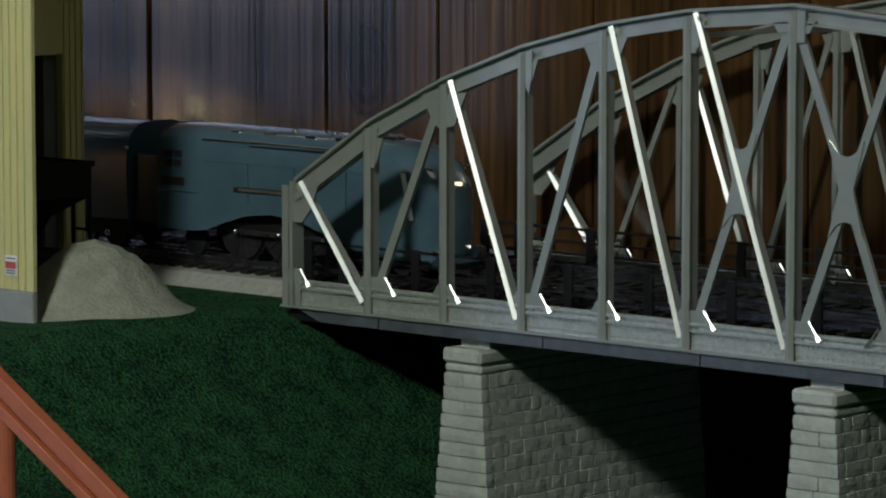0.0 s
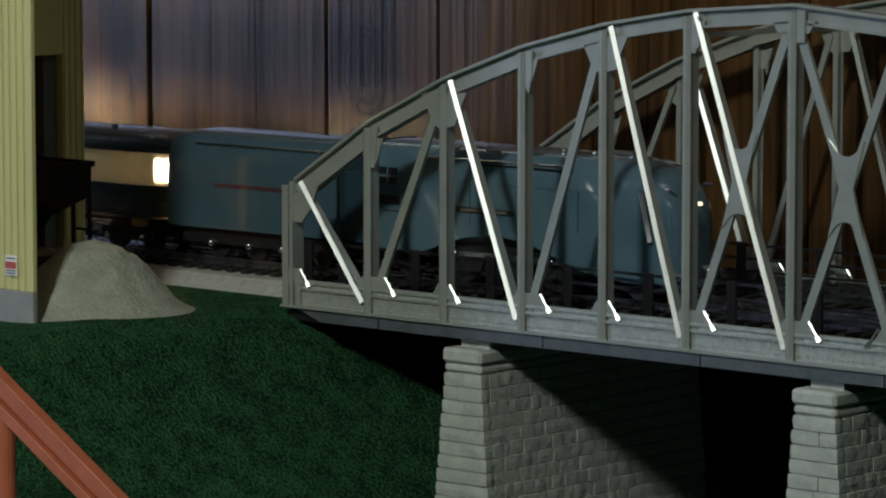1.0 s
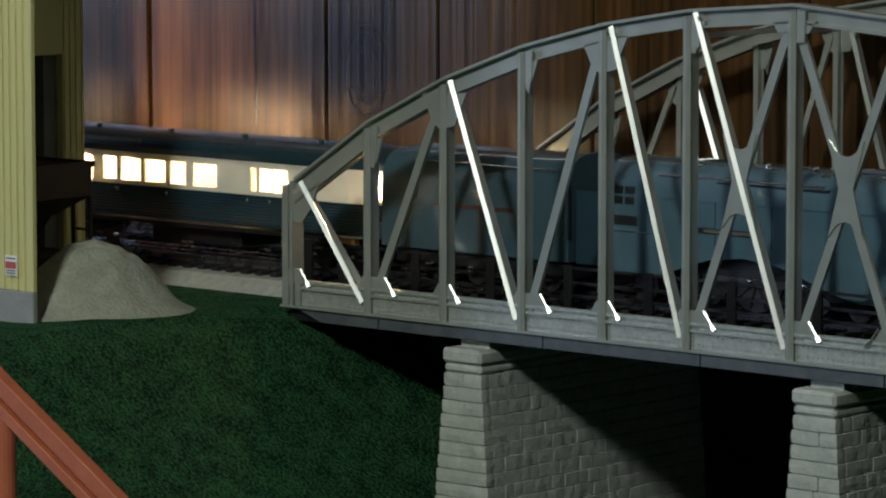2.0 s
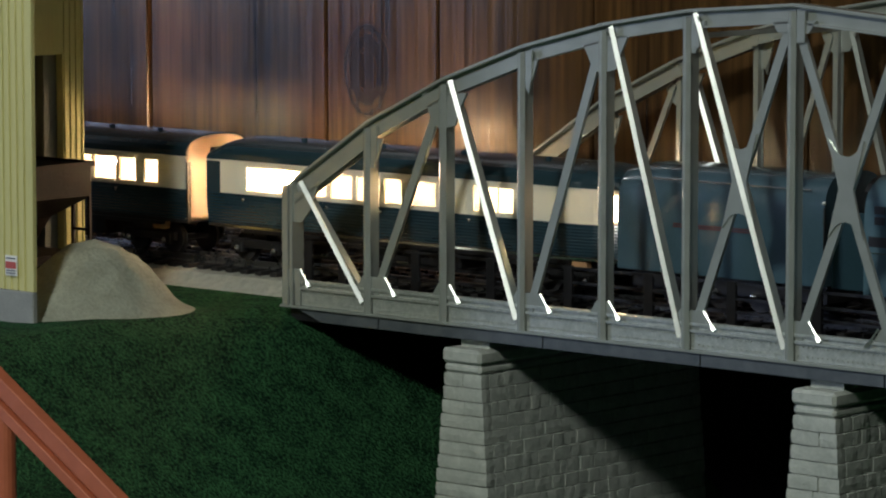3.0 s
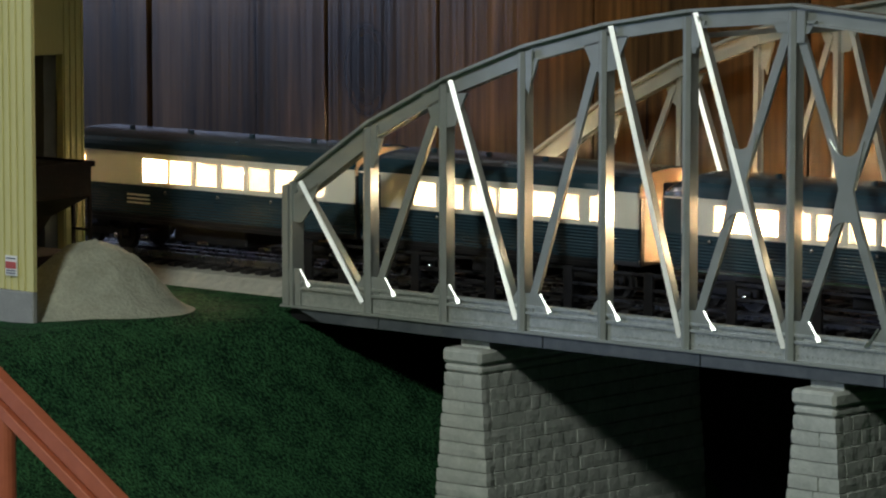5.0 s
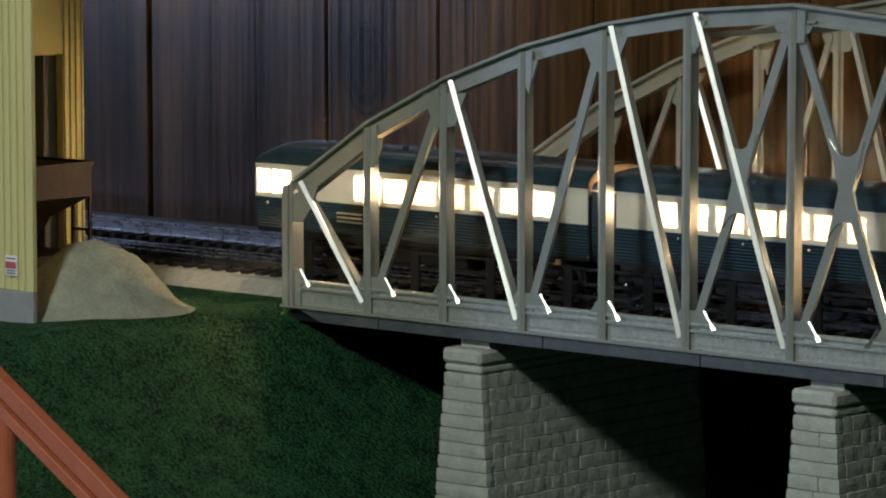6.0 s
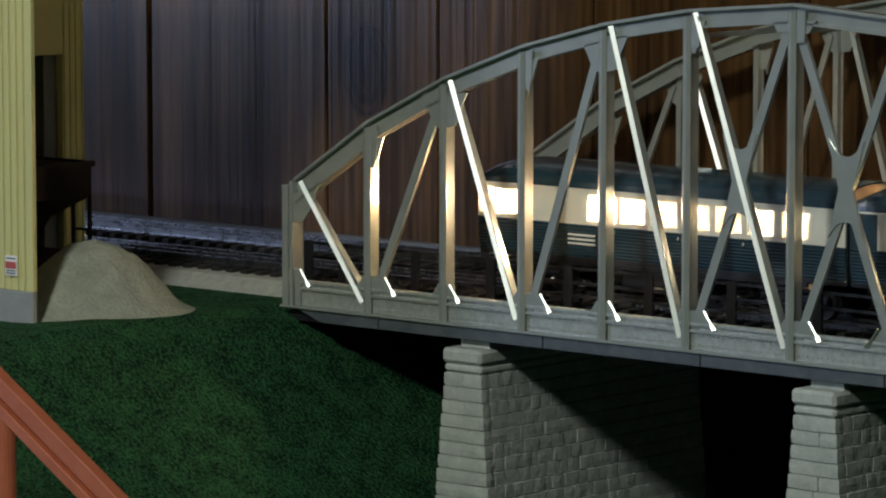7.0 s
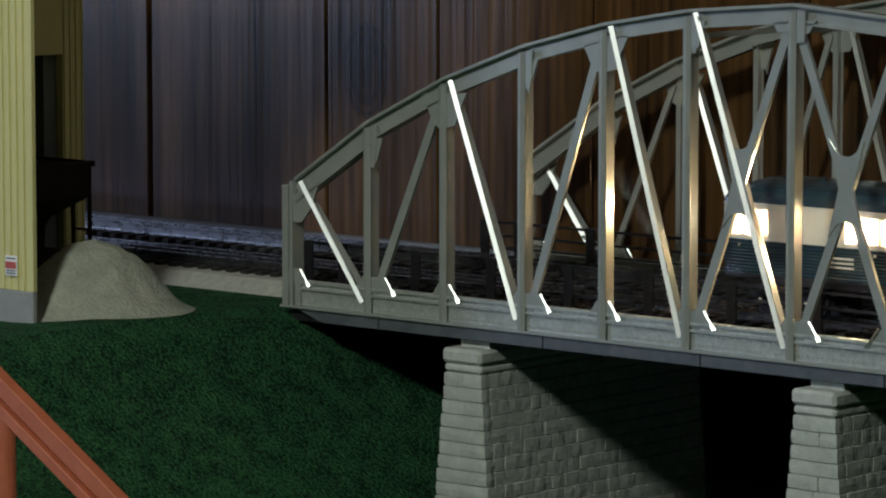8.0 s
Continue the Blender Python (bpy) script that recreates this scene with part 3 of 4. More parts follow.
# ---- loading house ----
def build_house():
    h = tagged(empty("loading_house", pose(0, 0, 0)), "pale yellow board-sided loading house over a siding", "building")
    # wall that looks to the front
    xc, yc, top = -0.062, -0.165, 0.32
    bm = B(xc - 0.30, xc, yc, yc + 0.0016, 0.0185, top)
    part("side_wall", bm, M_YELLOW, h)
    x = xc - 0.0022
    while x > xc - 0.2:
        part("batten", B(x - 0.0011, x + 0.0011, yc - 0.0011, yc + 0.0005, 0.0185, top, 0.0004), M_YELLOW, h)
        x -= 0.0062
    part("corner_board", B(xc - 0.0015, xc + 0.0012, yc - 0.0016, yc + 0.0018, 0.0185, top, 0.0004), M_YELLOW, h)
    part("foundation", B(xc - 0.30, xc + 0.001, yc - 0.002, yc + 0.002, -0.012, 0.0183, 0.0006), M_FOUND, h)
    # end wall with the doorway for the siding
    xe = -0.17
    part("jamb", B(xe - 0.006, xe, -0.0368, -0.0183, -0.001, top), M_YELLOW, h)
    x = -0.0351
    while x < -0.0193:
        part("batten", B(xe - 0.0005, xe + 0.001, x - 0.0009, x + 0.0009, -0.001, top, 0.0003), M_YELLOW, h)
        x += 0.0052
    part("lintel", B(xe - 0.006, xe, yc + 0.0065, -0.0368, 0.155, top), M_YELLOW, h)
    # unseen face, black only to stop warm light bouncing onto the tender
    part("back_wall", B(xc - 0.30, xe - 0.0062, -0.0248, -0.0183, -0.001, top), M_BLACK, h)
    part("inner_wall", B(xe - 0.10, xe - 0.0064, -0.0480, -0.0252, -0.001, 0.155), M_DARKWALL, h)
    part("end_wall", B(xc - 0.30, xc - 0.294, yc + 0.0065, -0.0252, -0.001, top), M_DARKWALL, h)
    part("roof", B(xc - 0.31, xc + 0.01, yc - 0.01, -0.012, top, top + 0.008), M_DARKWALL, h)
    # small warning notice: white card, red field, dark bars
    n = part("notice", B(-0.0858, -0.0752, yc - 0.0020, yc - 0.0012, 0.0275, 0.0400), M_WHITE, h, "small white card with a red field")
    part("red_field", B(-0.0850, -0.0760, yc - 0.0026, yc - 0.0020, 0.0320, 0.0362), M_SIGNRED, n)
    for z in (0.0380, 0.0303, 0.0287):
        part("dark_bar", B(-0.0845, -0.0765, yc - 0.0024, yc - 0.0020, z, z + 0.0007), M_FASCIA, n)


build_house()


def build_hopper():
    w = tagged(empty("hopper_wagon", pose(0.002, -0.082, 0)), "dark brown coal hopper wagon with a heaped load", "wagon")
    x0, x1, ya, yb = -0.33, -0.128, -0.03, 0.03
    b = bmesh.new()
    pts = [(x0, 0.087), (x1, 0.087), (x1, 0.066), (x1 - 0.038, 0.050), (x1 - 0.055, 0.030), (x0 + 0.055, 0.030), (x0 + 0.038, 0.050), (x0, 0.066)]
    plate(b, pts, ya + 0.002, yb - 0.002)
    part("body", b, M_RUST, w)
    r = bmesh.new()
    box(r, x0 - 0.001, x1 + 0.001, ya - 0.0005, ya + 0.002, 0.085, 0.0885)
    box(r, x0 - 0.001, x1 + 0.001, yb - 0.002, yb + 0.0005, 0.085, 0.0885)
    box(r, x1 - 0.001, x1 + 0.0015, ya, yb, 0.085, 0.0885)
    part("top_rim", r, M_RUST, w)
    for i in range(9):
        x = x1 - 0.001 - i * 0.0245
        part("rib", B(x - 0.0014, x + 0.0014, ya - 0.0002, ya + 0.0025, 0.04 if 0 < i < 8 else 0.030, 0.087), M_RUST, w)
    for y in (ya + 0.001, yb - 0.003):
        for x in (x1 - 0.002, x1 - 0.017):
            part("end_post", B(x - 0.001, x + 0.001, y, y + 0.002, 0.030, 0.066), M_RUST, w)
        part("ladder_bar", B(x1 - 0.017, x1 - 0.002, y, y + 0.0012, 0.043, 0.0446), M_RUST, w)
    part("sill", B(x0, x1, ya + 0.006, yb - 0.006, 0.024, 0.030), M_RUST, w)
    c = bmesh.new()
    n = 20
    g = [[c.verts.new((x0 + 0.003 + (x1 - x0 - 0.006) * i / n, ya + 0.004 + (yb - ya - 0.008) * j / 8,
                       0.083 + 0.010 * math.sin(math.pi * j / 8) * (0.3 + 0.7 * math.sin(math.pi * min(1, 2.4 * i / n) / 2 + 0)) * (1 if i < n - 4 else (n - i) / 5) + 0.002 * noise.noise(Vector((i * 0.9, j * 0.9, 0))))) for j in range(9)] for i in range(n + 1)]
    for i in range(n):
        for j in range(8):
            c.faces.new((g[i][j], g[i + 1][j], g[i + 1][j + 1], g[i][j + 1]))
    part("coal_load", c, M_COAL, w)
    for x in (x1 - 0.022, x1 - 0.055, x0 + 0.022, x0 + 0.055):
        bm = bmesh.new()
        for y in (-0.017, 0.015):
            rod(bm, (x, y, 0.0165), (x, y + 0.003, 0.0165), 0.0095, 18)
        rod(bm, (x, -0.016, 0.0165), (x, 0.016, 0.0165), 0.002, 8)
        part("wheelset", bm, M_WHEEL, w)
    for x in (x1 - 0.0385, x0 + 0.0385):
        for y in (-0.0215, 0.0185):
            part("bogie_frame", B(x - 0.024, x + 0.024, y, y + 0.003, 0.012, 0.020, 0.001), M_BLACK, w)


build_hopper()


def build_siding():
    t = tagged(empty("siding_track", pose(0, -0.082, 0)), "short dark siding track into the loading house", "track", "railway tracks")
    for y in (-0.016, 0.016):
        part("rail", B(-0.36, -0.105, y - 0.0013, y + 0.0013, 0.003, 0.0072), M_RAIL, t)
    part("bed", B(-0.36, -0.105, -0.03, 0.03, -0.003, 0.003), M_TIE, t)


build_siding()


# ---- red girder ----
def build_red_girder():
    g = tagged(empty("red_girder", pose(0, -0.45, 0)), "red-brown painted inclined steel girder on a post", "girder")
    p, q = (0.150, 0.0668), (0.40, -0.0875)
    for name, off, wd, y0, y1 in (("upper_flange", -0.0045, 0.0090, -0.004, 0.004), ("lower_flange", -0.0153, 0.0062, -0.004, 0.004), ("web", -0.0106, 0.0040, 0.0, 0.003)):
        bm = bmesh.new()
        nx, nz = 0.525, 0.851
        bar(bm, (p[0] + nx * off, p[1] + nz * off), (q[0] + nx * off, q[1] + nz * off), wd, y0, y1, 0.0005)
        part(name, bm, M_RED, g)
    part("post", rod(bmesh.new(), (0.2195, 0.002, -0.30), (0.2195, 0.002, 0.008), 0.0048, 14), M_RED, g)


build_red_girder()

# ---- train ----

def wheel(parent, x, z_r, y_list, radius, mat=None, spokes=0, name="wheelset"):
    """A wheelset that turns: its mesh is centred on its axle."""
    bm = bmesh.new()
    for y in y_list:
        rod(bm, (0, y - 0.0016, 0), (0, y + 0.0016, 0), radius, 24)
        rod(bm, (0, y + (0.0016 if y < 0 else -0.0022), 0), (0, y + (0.0022 if y < 0 else -0.0016), 0), radius + 0.0012, 24)
        for i in range(spokes):
            a = 2 * math.pi * i / spokes
            rod(bm, (0.003 * math.cos(a), y * 1.11, 0.003 * math.sin(a)), (radius * 0.9 * math.cos(a), y * 1.11, radius * 0.9 * math.sin(a)), 0.0009, 6)
    rod(bm, (0, min(y_list), 0), (0, max(y_list), 0), 0.002, 8)
    ob = part(name, bm, mat or M_WHEEL, parent)
    ob.matrix_basis = pose(x, 0, radius)
    TURNING.append((ob, x, radius))
    return ob


TURNING = []


def bogie(parent, x, half, name="bogie_frame"):
    bm = bmesh.new()
    for s in (-1, 1):
        y = s * 0.0225
        box(bm, x - half - 0.008, x + half + 0.008, y - 0.0018, y + 0.0018, 0.009, 0.015, 0.0008)
        for e in (-half, half):
            box(bm, x + e - 0.004, x + e + 0.004, y - 0.003, y + 0.003, 0.006, 0.014, 0.0008)
    box(bm, x - 0.006, x + 0.006, -0.022, 0.022, 0.010, 0.020)
    part(name, bm, M_BLACK, parent)
    for e in (-half, half):
        wheel(parent, x + e, 0, (-0.016, 0.016), 0.0095)


HW = 0.031


def side_y(z):
    """Half width of a coach body at height z: a slight tumblehome."""
    return HW - 0.0022 * max(0.0, (0.045 - z) / 0.02) ** 2


def round_end(c, edge, way, reach, narrow, sink, z2):
    """Round a coach's end: its sides draw in and its roof comes down over the last stretch."""
    shell = ("lower_side", "cream_band", "window_pane", "blue_end", "cant_rail", "roof", "front_end", "rear_end", "end_pane", "floor", "skirt_trim")
    for ob in list(c.children):
        if not ob.name.startswith(shell) or ob.name.startswith("roof_vent"):
            continue
        bm = bmesh.new()
        bm.from_mesh(ob.data)
        for k in (1.0, 0.75, 0.5, 0.3, 0.15):
            bmesh.ops.bisect_plane(bm, geom=bm.verts[:] + bm.edges[:] + bm.faces[:], plane_co=(edge + way * reach * k, 0, 0), plane_no=(1, 0, 0))
        for v in bm.verts:
            u = 1 - (v.co.x - edge) * way / reach
            if u > 0:
                u = min(u, 1.0) ** 2
                v.co.y *= 1 - narrow * u
                if v.co.z > z2:
                    v.co.z = z2 + (v.co.z - z2) * (1 - sink * u)
        bm.to_mesh(ob.data)
        bm.free()


def coach(name, label, length, windows, bulbs, front_blank=0.0, rear_blank=0.0, taper_front=False, gang=0.011, door=0.007):
    """x runs from -length to 0, z from the rail top. windows: (from, to) behind the front."""
    c = tagged(empty(name), label, "railway coach", "coaches of the train")
    z0, z1, z2, zr = 0.0235, 0.0455, 0.0665, 0.0818
    L = length
    for s in (-1, 1):
        # ribbed lower side
        bm = bmesh.new()
        n = 22
        prof = []
        for i in range(n + 1):
            z = z0 + (z1 - z0) * i / n
            prof.append((side_y(z) + (0.0003 if i % 2 else -0.0002), z))
        ring = [(y, z) for y, z in prof] + [(y - 0.002, z) for y, z in prof[::-1]]
        loft(bm, [[(x, s * y, z) for y, z in ring] for x in (-L, 0.0)])
        part("lower_side", bm, M_COACHBLUE, c)
        # waist band with real openings
        bm = bmesh.new()
        zb, zt = z1 + 0.0028, z2 - 0.0028
        ya, yb = sorted((s * HW, s * (HW - 0.0016)))
        fb, rb = -front_blank, -L + rear_blank
        box(bm, rb, fb, ya, yb, z1, zb)
        box(bm, rb, fb, ya, yb, zt, z2)
        edge = fb
        for a, b in windows:
            if edge > -a:
                box(bm, -a, edge, ya, yb, zb, zt)
            edge = -b
        box(bm, rb, edge, ya, yb, zb, zt)
        part("cream_band", bm, M_CREAM, c, "cream plastic window band")
        if front_blank or rear_blank:
            bm = bmesh.new()
            if front_blank:
                box(bm, fb, 0, ya, yb, z1, z2)
            if rear_blank:
                box(bm, -L, rb, ya, yb, z1, z2)
            part("blue_end_panel", bm, M_COACHBLUE, c)
        yc = sorted((s * (HW - 0.0019), s * (HW - 0.0013)))
        for a, b in windows:
            part("window_pane", B(-b, -a, yc[0], yc[1], zb, zt), M_PANE, c)
        part("cant_rail", B(-L, 0, *sorted((s * (HW - 0.001), s * (HW + 0.0007))), z2, z2 + 0.0012), M_CREAM, c)
    # roof
    bm = bmesh.new()
    ring = []
    m = 16
    for i in range(m + 1):
        a = math.pi * i / m
        ring.append((HW * math.copysign(abs(math.cos(a)) ** 0.8, math.cos(a)), z2 + 0.0012 + (zr - z2 - 0.0012) * math.sin(a) ** 0.8))
    inner = [(y * 0.95, z2 + 0.0012 + (z - z2 - 0.0012) * 0.93) for y, z in ring[::-1]]
    ends = [(-L, 1.0), (0.0, 1.0)]
    loft(bm, [[(x, y * (0.9 + 0.1 * k), z2 + 0.0012 + (z - z2 - 0.0012) * k) for y, z in ring + inner] for x, k in ends])
    part("roof", bm, M_ROOF, c)
    for x in (-L * 0.2, -L * 0.4, -L * 0.6, -L * 0.8):
        part("roof_vent", rod(bmesh.new(), (x, -0.008, zr - 0.004), (x, -0.008, zr + 0.0016), 0.0028, 10, 0.0018), M_ROOF, c)
    part("floor", B(-L, 0, -HW + 0.002, HW - 0.002, z0 - 0.001, z0 + 0.0015), M_BLACK, c)
    for x0, nm in ((-0.0016, "front_end"), (-L, "rear_end")):
        x9 = x0 + 0.0016
        holes = [(-door, door)] if nm == "rear_end" and door else []
        mat, zl = (M_ENDWALL if nm == "front_end" else M_COACHBLUE), z0
        if nm == "front_end" and taper_front:
            holes, mat, zl = [(-0.0265, -0.0165), (-0.0115, 0.0115), (0.0165, 0.0265)], M_COACHBLUE, z1 + 0.003
        bm = bmesh.new()
        e = [(HW - 0.0022, z2 - 0.0025)] + [(y * 0.985, z - 0.0004) for y, z in ring] + [(-HW + 0.0022, z2 - 0.0025)]
        va = [bm.verts.new((x0, y, z)) for y, z in e]
        vb = [bm.verts.new((x9, y, z)) for y, z in e]
        bm.faces.new(va), bm.faces.new(vb[::-1])
        for i in range(len(e)):
            bm.faces.new((va[i], vb[i], vb[(i + 1) % len(e)], va[(i + 1) % len(e)]))
        if zl > z0:
            box(bm, x0, x9, -HW + 0.002, HW - 0.002, z0, zl)
        y = -HW + 0.002
        for h0, h1 in holes:
            box(bm, x0, x9, y, h0, zl, z2 - 0.0025)
            y = h1
        box(bm, x0, x9, y, HW - 0.002, zl, z2 - 0.0025)
        part(nm, bm, mat, c)
        for h0, h1 in holes:
            part("end_pane", B(x0 + 0.0004, x9 - 0.0004, h0, h1, zl, z2 - 0.0025), M_PANE, c, "lit end window")
    part("gangway", B(0.0, 0.010 if gang < 0.02 else 0.0015, -gang, gang, z0, z2 + (0.006 if gang < 0.02 else -0.004), 0.001), M_BLACK if gang < 0.02 else M_COACHBLUE, c, "dark bellows")
    if not taper_front:
        for a, b in ((-HW + 0.0008, -HW + 0.0042), (HW - 0.0042, HW - 0.0008)):
            part("end_frame", B(0.0001, 0.0012, a, b, z0, z2 - 0.0026), M_BLACK, c, "black end frame")
    part("underframe_box", B(-L * 0.62, -L * 0.38, -0.02, 0.02, 0.008, z0 - 0.001, 0.001), M_BLACK, c)
    part("step_board", B(-L * 0.9, -L * 0.1, -HW + 0.001, -HW + 0.004, z0 - 0.0035, z0 - 0.001), M_BLACK, c)
    for x in (-0.042, -L + 0.042):
        bogie(c, x, 0.017)
    for x, w in ((-L * 0.30, 0.006), (-L * 0.52, 0.010), (-L * 0.71, 0.006)):
        part("brake_lever", B(x, x + w, -0.0268, -0.0248, 0.0085, 0.0112, 0.0006), M_CHROME, c, "polished brake lever")
    part("coupling_block", B(-0.036, -0.024, -0.0275, -0.0200, 0.0165, 0.0232, 0.0015), M_INNER, c, "tan coupling block")
    # metal strip added for the highlight along the skirt's lower edge
    if taper_front:
        for s in (-1, 1):
            part("skirt_trim", B(-L, 0, *sorted((s * (side_y(z0) - 0.0002), s * (side_y(z0) + 0.0008))), z0 - 0.0008, z0 + 0.0006), M_CHROME, c, "bright metal strip for the skirt edge highlight")
    round_end(c, -L, 1, 0.024, 0.05, 0.46, z2)
    if taper_front:
        round_end(c, 0.0, -1, 0.034, 0.30, 0.40, z2)
    for x, y, kind in bulbs:
        bm = bmesh.new()
        bmesh.ops.create_icosphere(bm, subdivisions=2, radius=0.0030 if kind == "hot" else 0.0016, matrix=Matrix.Translation((-x, y, z1 + {"hot": 0.0065, "end": 0.024}.get(kind, 0.0105))))
        part("bulb", bm, {"hot": M_BULB_HOT, "mid": M_BULB_MID, "end": M_BULB_ARCH, "vestibule": M_BULB_END, "near": M_BULB_NEAR}.get(kind, M_BULB), c, "glowing bulb")
        # added baffle keeps near-side bulbs from lighting the far wall
        if y < -0.005:
            part("partition", B(-min(x + 0.055, L - 0.004), -max(x - 0.06, 0.003), -0.001, 0.0, z0 + 0.0016, z2 + 0.006), M_INNER, c, "added tan baffle that blocks bulb light")
    for x in (-0.042, -L + 0.042):
        for e in (-0.017, 0.017):
            part("axle_cap", knob(x + e, -0.0262, 0.0095, 0.0021), M_CHROME, c, smooth=True)
    k = 0.03
    while k < L - 0.03:
        part("seat", B(-k - 0.004, -k + 0.004, -0.0265, -0.012, z0 + 0.0016, z1 + 0.0015, 0.001), M_INNER, c)
        k += 0.0195
    for a, b in windows[1::2]:
        part("door_handle", knob(-b - 0.0024, -HW - 0.0006, z1 - 0.0036, 0.0013), M_CHROME, c, smooth=True)
    return c


def section(w, zt, zb, n=14, p=0.55):
    """A rounded body section: half width w from zb to zt."""
    pts = [(-w, zb)]
    zs = zb + (zt - zb) * 0.55
    for i in range(n + 1):
        a = math.pi - math.pi * i / n
        pts.append((w * math.copysign(abs(math.cos(a)) ** p, math.cos(a)), zs + (zt - zs) * math.sin(a) ** (p + 0.15)))
    pts.append((w, zb))
    return pts


def build_locomotive():
    c = tagged(empty("locomotive"), "blue streamlined steam locomotive with a sloping nose", "locomotive")
    # body skin: x is measured from the nose tip
    rows = [(0.0, 0.010, 0.050, 0.020), (-0.003, 0.0165, 0.0595, 0.0135), (-0.008, 0.0215, 0.068, 0.012), (-0.014, 0.0252, 0.0745, 0.0115), (-0.022, 0.0282, 0.0805, 0.0115), (-0.034, 0.0298, 0.0848, 0.012),
            (-0.055, 0.0302, 0.0865, 0.0135), (-0.075, 0.0302, 0.087, 0.0175), (-0.095, 0.0302, 0.0872, 0.025), (-0.115, 0.0302, 0.0874, 0.031), (-0.140, 0.0302, 0.0876, 0.0335), (-0.165, 0.0302, 0.0877, 0.0305),
            (-0.183, 0.0303, 0.0878, 0.025), (-0.198, 0.0304, 0.0879, 0.0195), (-0.21, 0.0305, 0.088, 0.018), (-0.245, 0.0305, 0.0875, 0.018)]
    bm = bmesh.new()
    loft(bm, [[(x, y, z) for y, z in section(w, zt, zb)] for x, w, zt, zb in rows])
    body = part("streamlined_casing", bm, M_BLUE, c, smooth=True)
    body.data.set_sharp_from_angle(angle=radians(38))
    for s in (-1, 1):
        def sy(a, b):
            return sorted((s * a, s * b))
        part("casing_stripe", B(-0.16, -0.078, *sy(0.0262, 0.0288), 0.0768, 0.0780), M_BLACK, c, "thin black stripe")
        part("casing_rib", B(-0.20, -0.045, *sy(0.0296, 0.0306), 0.0655, 0.0662), M_BLUE, c)
        for x in (-0.2375, -0.2285):
            for z in (0.0605, 0.0668):
                part("cab_window", B(x, x + 0.0068, *sy(0.0298, 0.0308), z, z + 0.0046), M_BLACK, c, "dark cab window")
        part("cab_panel", B(-0.2415, -0.219, *sy(0.0298, 0.0308), 0.0475, 0.0535), M_BLACK, c, "plain dark panel")
        part("side_panel", B(-0.173, -0.124, *sy(0.0298, 0.0307), 0.0465, 0.0500), M_BLACK, c, "plain dark panel")
        for z in (0.0476, 0.0486):
            part("tan_bar", B(-0.168, -0.129, *sy(0.0305, 0.0309), z, z + 0.0005), M_TIE_TAN, c)
        for x in (-0.072, -0.118, -0.160):
            part("panel_seam", B(x, x + 0.0005, *sy(0.0298, 0.0305), 0.040, 0.0655), M_COACHBLUE, c)
        for x in (-0.098, -0.138, -0.178):
            part("crank_cap", knob(x, s * 0.0232, 0.0195, 0.0019), M_CHROME, c, smooth=True)
        part("casing_rail", rod(bmesh.new(), (-0.205, s * 0.0268, 0.0795), (-0.082, s * 0.0264, 0.0795), 0.0009, 8), M_CHROME, c)
        part("cab_step", B(-0.2445, -0.205, *sy(0.0303, 0.0311), 0.0435, 0.0441), M_CHROME, c)
        part("connecting_rod", B(-0.175, -0.085, *sy(0.0215, 0.0228), 0.0175, 0.0205), M_RAIL, c)
        part("cylinder", rod(bmesh.new(), (-0.078, s * 0.021, 0.0135), (-0.05, s * 0.021, 0.0135), 0.006, 14), M_BLACK, c)
        # white rod puts in the highlight along the nose's rounded corner
        bm = bmesh.new()
        rod(bm, (-0.0232, s * 0.0295, 0.068), (-0.0165, s * 0.0288, 0.038), 0.0015, 8)
        part("hand_rail", bm, M_WHITE, c, "white rod for the highlight on the nose corner")
        part("marker_lamp", rod(bmesh.new(), (-0.012, s * 0.020, 0.0705), (-0.006, s * 0.021, 0.0705), 0.0010, 12), M_CHROME, c, "marker lamp")
        part("buffer", rod(bmesh.new(), (-0.008, s * 0.017, 0.0165), (0.005, s * 0.017, 0.0165), 0.0032, 14), M_CHROME, c)
    # black plate puts in the shade of the open cab
    part("cab_opening", B(-0.2462, -0.2448, -0.0265, 0.0265, 0.020, 0.074, 0.0005), M_BLACK, c, "black plate painting in the dark of the open cab")
    part("cab_curtain", B(-0.271, -0.2464, -0.0262, -0.0250, 0.020, 0.066, 0.0004), M_COACHBLUE, c, "dark blue side sheet behind the cab")
    bm = bmesh.new()
    ring = section(0.0303, 0.0878, 0.018)[4:-4]
    loft(bm, [[(x, y, z) for y, z in ring] + [(x, y * 0.94, z - 0.0018) for y, z in ring[::-1]] for x in (-0.2475, -0.2445)])
    part("cab_roof_lip", bm, M_BLACK, c, "black roof lip")
    part("footplate", B(-0.243, -0.06, -0.021, 0.021, 0.0195, 0.0245), M_BLACK, c)
    # black block puts in the shade above the driving wheels
    part("boiler_shade", B(-0.20, -0.06, -0.019, 0.019, 0.0245, 0.06), M_BLACK, c)
    part("chimney", B(-0.074, -0.05, -0.005, 0.005, 0.084, 0.0893, 0.0015), M_CHROME, c)
    # chrome blocks stand in for the white glints along the roof edge
    for x, w in ((-0.185, 0.008), (-0.155, 0.012), (-0.118, 0.010), (-0.09, 0.009)):
        part("roof_hatch", B(x, x + w, -0.0205, -0.0165, 0.0835, 0.0868, 0.0006), M_CHROME, c, "chrome block added for a glint on the roof edge")
    for x in (-0.075, -0.10, -0.135):
        part("safety_valve", knob(x, -0.010, 0.0875, 0.0023), M_CHROME, c, "polished dome", smooth=True)
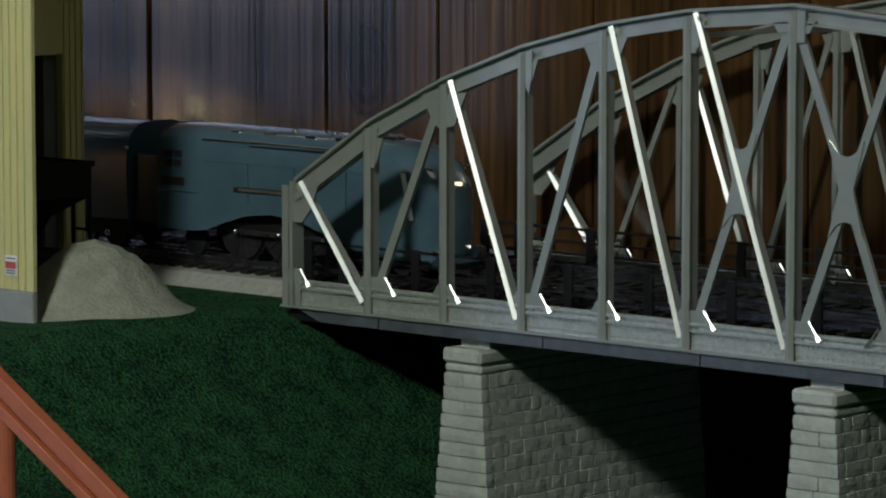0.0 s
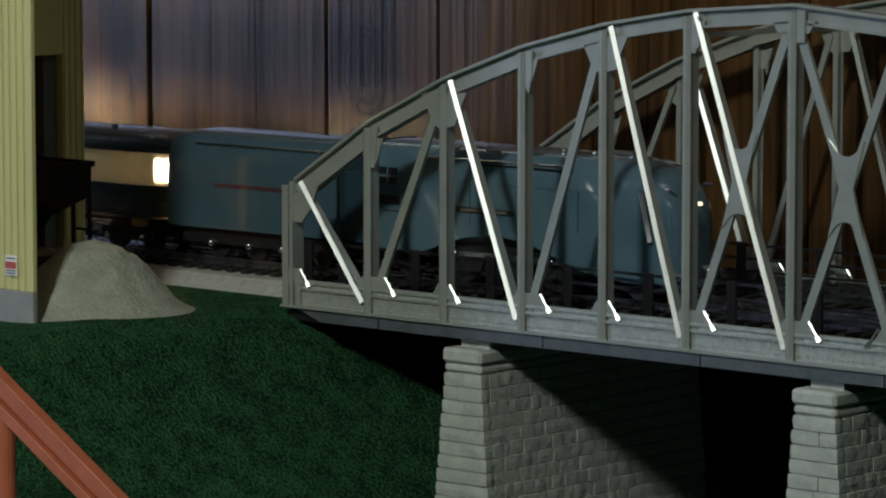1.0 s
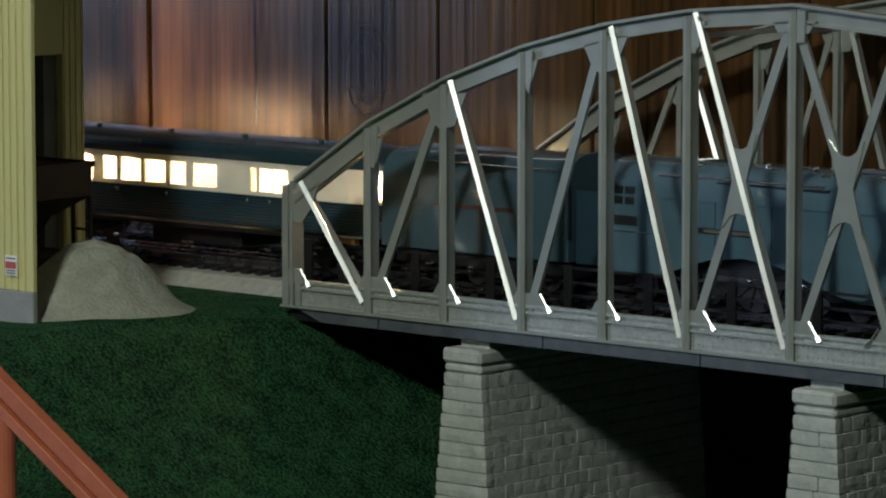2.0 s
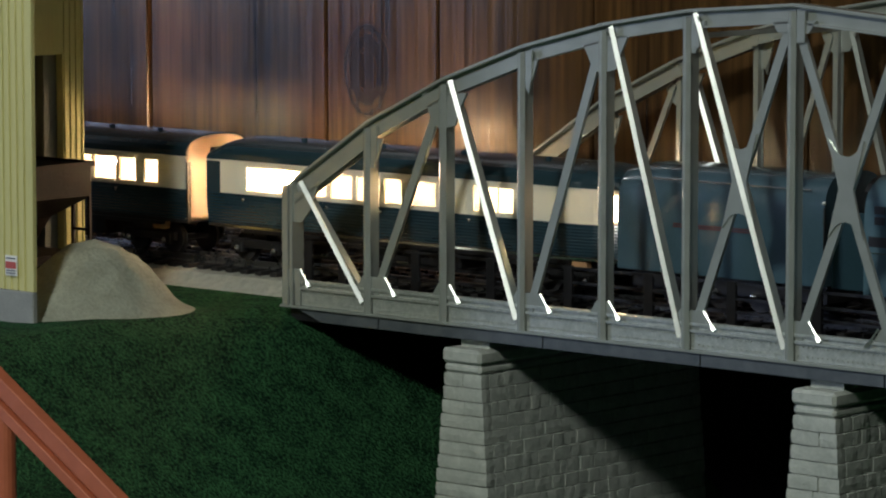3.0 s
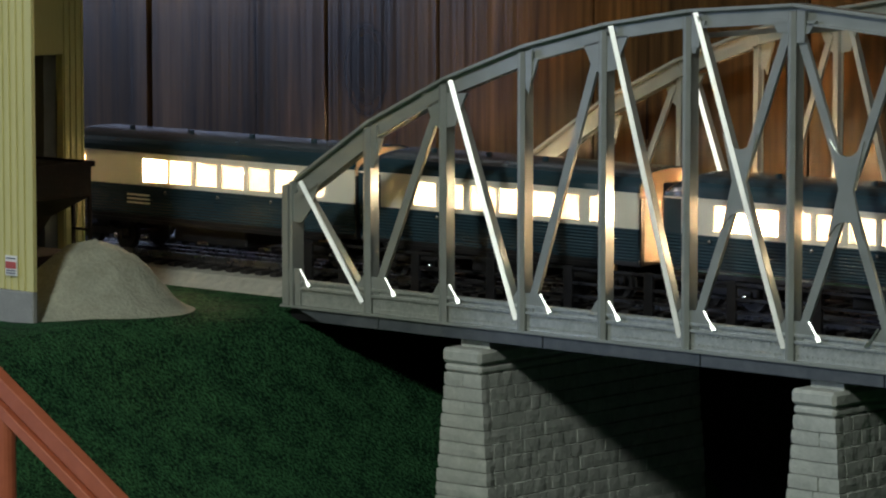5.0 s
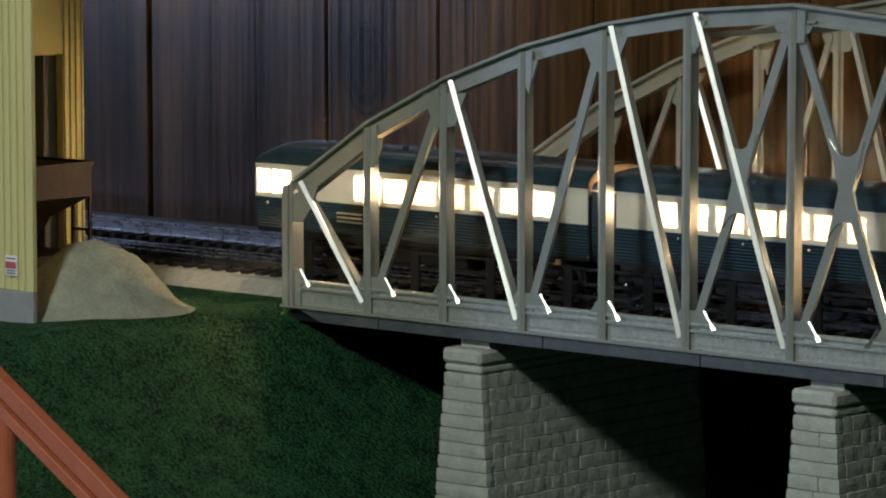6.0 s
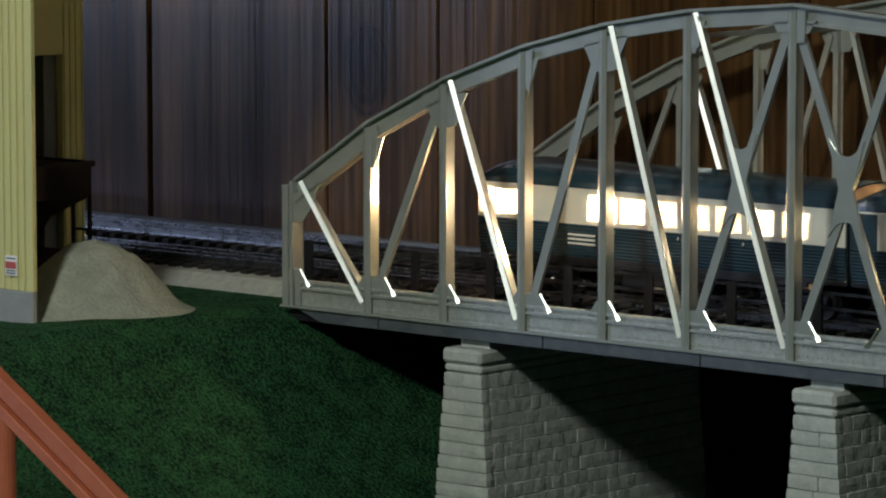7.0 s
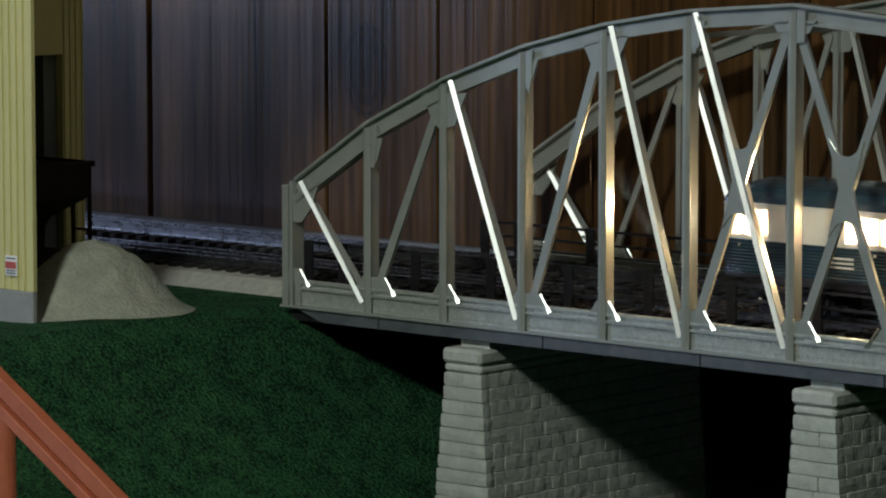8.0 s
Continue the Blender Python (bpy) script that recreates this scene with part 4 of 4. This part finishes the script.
    part("headlamp", rod(bmesh.new(), (-0.004, 0.0, 0.0605), (0.0008, 0.0, 0.0605), 0.0012, 16), M_HEADLAMP, c, "glowing headlamp")
    part("buffer_beam", B(-0.012, -0.003, -0.024, 0.024, 0.0085, 0.0125), M_BLUE, c)
    for i, x in enumerate((-0.098, -0.138, -0.178)):
        wheel(c, x, 0, (-0.016, 0.016), 0.0195, spokes=10, name="driving_wheel")
    for x in (-0.034, -0.062, -0.222):
        wheel(c, x, 0, (-0.016, 0.016), 0.0095)
    return c


def build_tender():
    c = tagged(empty("tender"), "blue streamlined tender coupled behind the locomotive", "tender")
    bm = bmesh.new()
    loft(bm, [[(x, y, z) for y, z in section(0.0305, zt, 0.021)] for x, zt in ((-0.155, 0.083), (-0.14, 0.0855), (-0.02, 0.0855), (0.0, 0.0875))])
    tank = part("tank", bm, M_TENDER, c, smooth=True)
    tank.data.set_sharp_from_angle(angle=radians(38))
    part("gangway", B(-0.160, -0.155, -0.011, 0.011, 0.02, 0.07, 0.001), M_BLACK, c)
    part("frame", B(-0.148, -0.002, -0.024, 0.024, 0.010, 0.021), M_BLACK, c)
    for s in (-1, 1):
        for z in (0.049, 0.0505):
            part("red_bar", B(-0.112, -0.045, *sorted((s * 0.0304, s * 0.0309)), z, z + 0.001), M_MAROON, c)
    for x in (-0.025, -0.055, -0.085, -0.12):
        part("axle_box", knob(x, -0.0248, 0.0105, 0.0026), M_CHROME, c, "pale axle box", smooth=True)
    part("tank_rail", rod(bmesh.new(), (-0.13, -0.0292, 0.0775), (-0.01, -0.0292, 0.0775), 0.0005, 8), M_CHROME, c)
    part("front_handrail", rod(bmesh.new(), (0.0004, -0.0309, 0.036), (0.0004, -0.0309, 0.068), 0.0007, 8), M_BLACK, c)
    part("lamp_iron", knob(0.0, -0.0308, 0.0705, 0.0012), M_WHITE, c, smooth=True)
    for x in (-0.025, -0.055, -0.085, -0.12):
        wheel(c, x, 0, (-0.016, 0.016), 0.0105)
    return c


LOCO = build_locomotive()
TENDER = build_tender()
C1W = [(0.0015, 0.0125), (0.0793, 0.092), (0.0926, 0.1047), (0.1075, 0.1125), (0.144, 0.166), (0.173, 0.188), (0.192, 0.212), (0.216, 0.235), (0.239, 0.253), (0.2625, 0.3105)]
C2W = [(0.026, 0.039), (0.047, 0.0635), (0.0665, 0.0885), (0.0905, 0.112), (0.1145, 0.136), (0.1415, 0.1605), (0.1645, 0.1845)]
C3W = [(0.0265, 0.0465), (0.052, 0.0715), (0.076, 0.0960), (0.1000, 0.1205), (0.1245, 0.1445), (0.1490, 0.170), (0.1715, 0.1945), (0.2505, 0.2685), (0.2700, 0.2825)]
COACH1 = coach("coach", "blue and cream coach with a lit interior, behind the tender", 0.349, C1W, ((0.011, -0.018, "mid"), (0.093, 0, ""), (0.183, 0, ""), (0.283, -0.018, "near"), (0.342, 0.012, "vestibule")), rear_blank=0.014, taper_front=True, door=0.023)
COACH2 = coach("coach", "blue and cream coach with a row of lit windows", 0.2325, C2W, ((0.0355, 0.016, "hot"), (0.0305, -0.012, ""), (0.1005, 0, ""), (0.1655, 0, ""), (0.2235, 0, "mid")), rear_blank=0.0207, door=0.013, gang=0.008)
# the first bulb is added behind the end wall so its arch glows
COACH3 = coach("tail_coach", "blue and cream tail coach with a brightly lit saloon", 0.284, C3W, ((0.006, 0.0, "end"), (0.06, 0, ""), (0.13, 0, ""), (0.186, -0.0245, "near"), (0.270, -0.0225, "mid")), gang=0.0245, door=0.0)
# white puts the light these slats reflect into their colour
for n in range(3):
    part("louvre", B(-0.209, -0.188, -HW - 0.0009, -HW + 0.0006, 0.0330 + 0.0027 * n, 0.0341 + 0.0027 * n), M_WHITE, COACH3, "louvre slat with its glint put in as white")

# tail lamp on the rear end; the added plate blocks light to the wall
part("lamp_hood", B(-0.2955, -0.2835, -0.0040, -0.0025, 0.0470, 0.0640, 0.0003), M_BLACK, COACH3, "black plate added to screen the wall from the lamp")
part("tail_lamp", knob(-0.2895, -0.0100, 0.0560, 0.0012), M_BULB_TAIL, COACH3, "glowing tail lamp", smooth=True)


def ref(t):
    """Where the train has come to along the track at t seconds."""
    return 0.041 + 0.19417 * t


def motions():
    times = [0.5 * i for i in range(17)]
    for thing, back in ((LOCO, -0.0255), (TENDER, 0.248), (COACH1, 0.407), (COACH2, 0.7745), (COACH3, 1.009)):
        walk(thing, [(t, pose(ref(t) - back, TRACK_Y, RAIL_Z)) for t in times])
    for ob, x, r in TURNING:
        step = 0.9 * r / 0.19417
        n = int(8.0 / step) + 1
        walk(ob, [(8.0 * i / n, pose(x, 0, r, 0, math.degrees((ref(8.0 * i / n) - ref(0)) / r), 0)) for i in range(n + 1)])


motions()
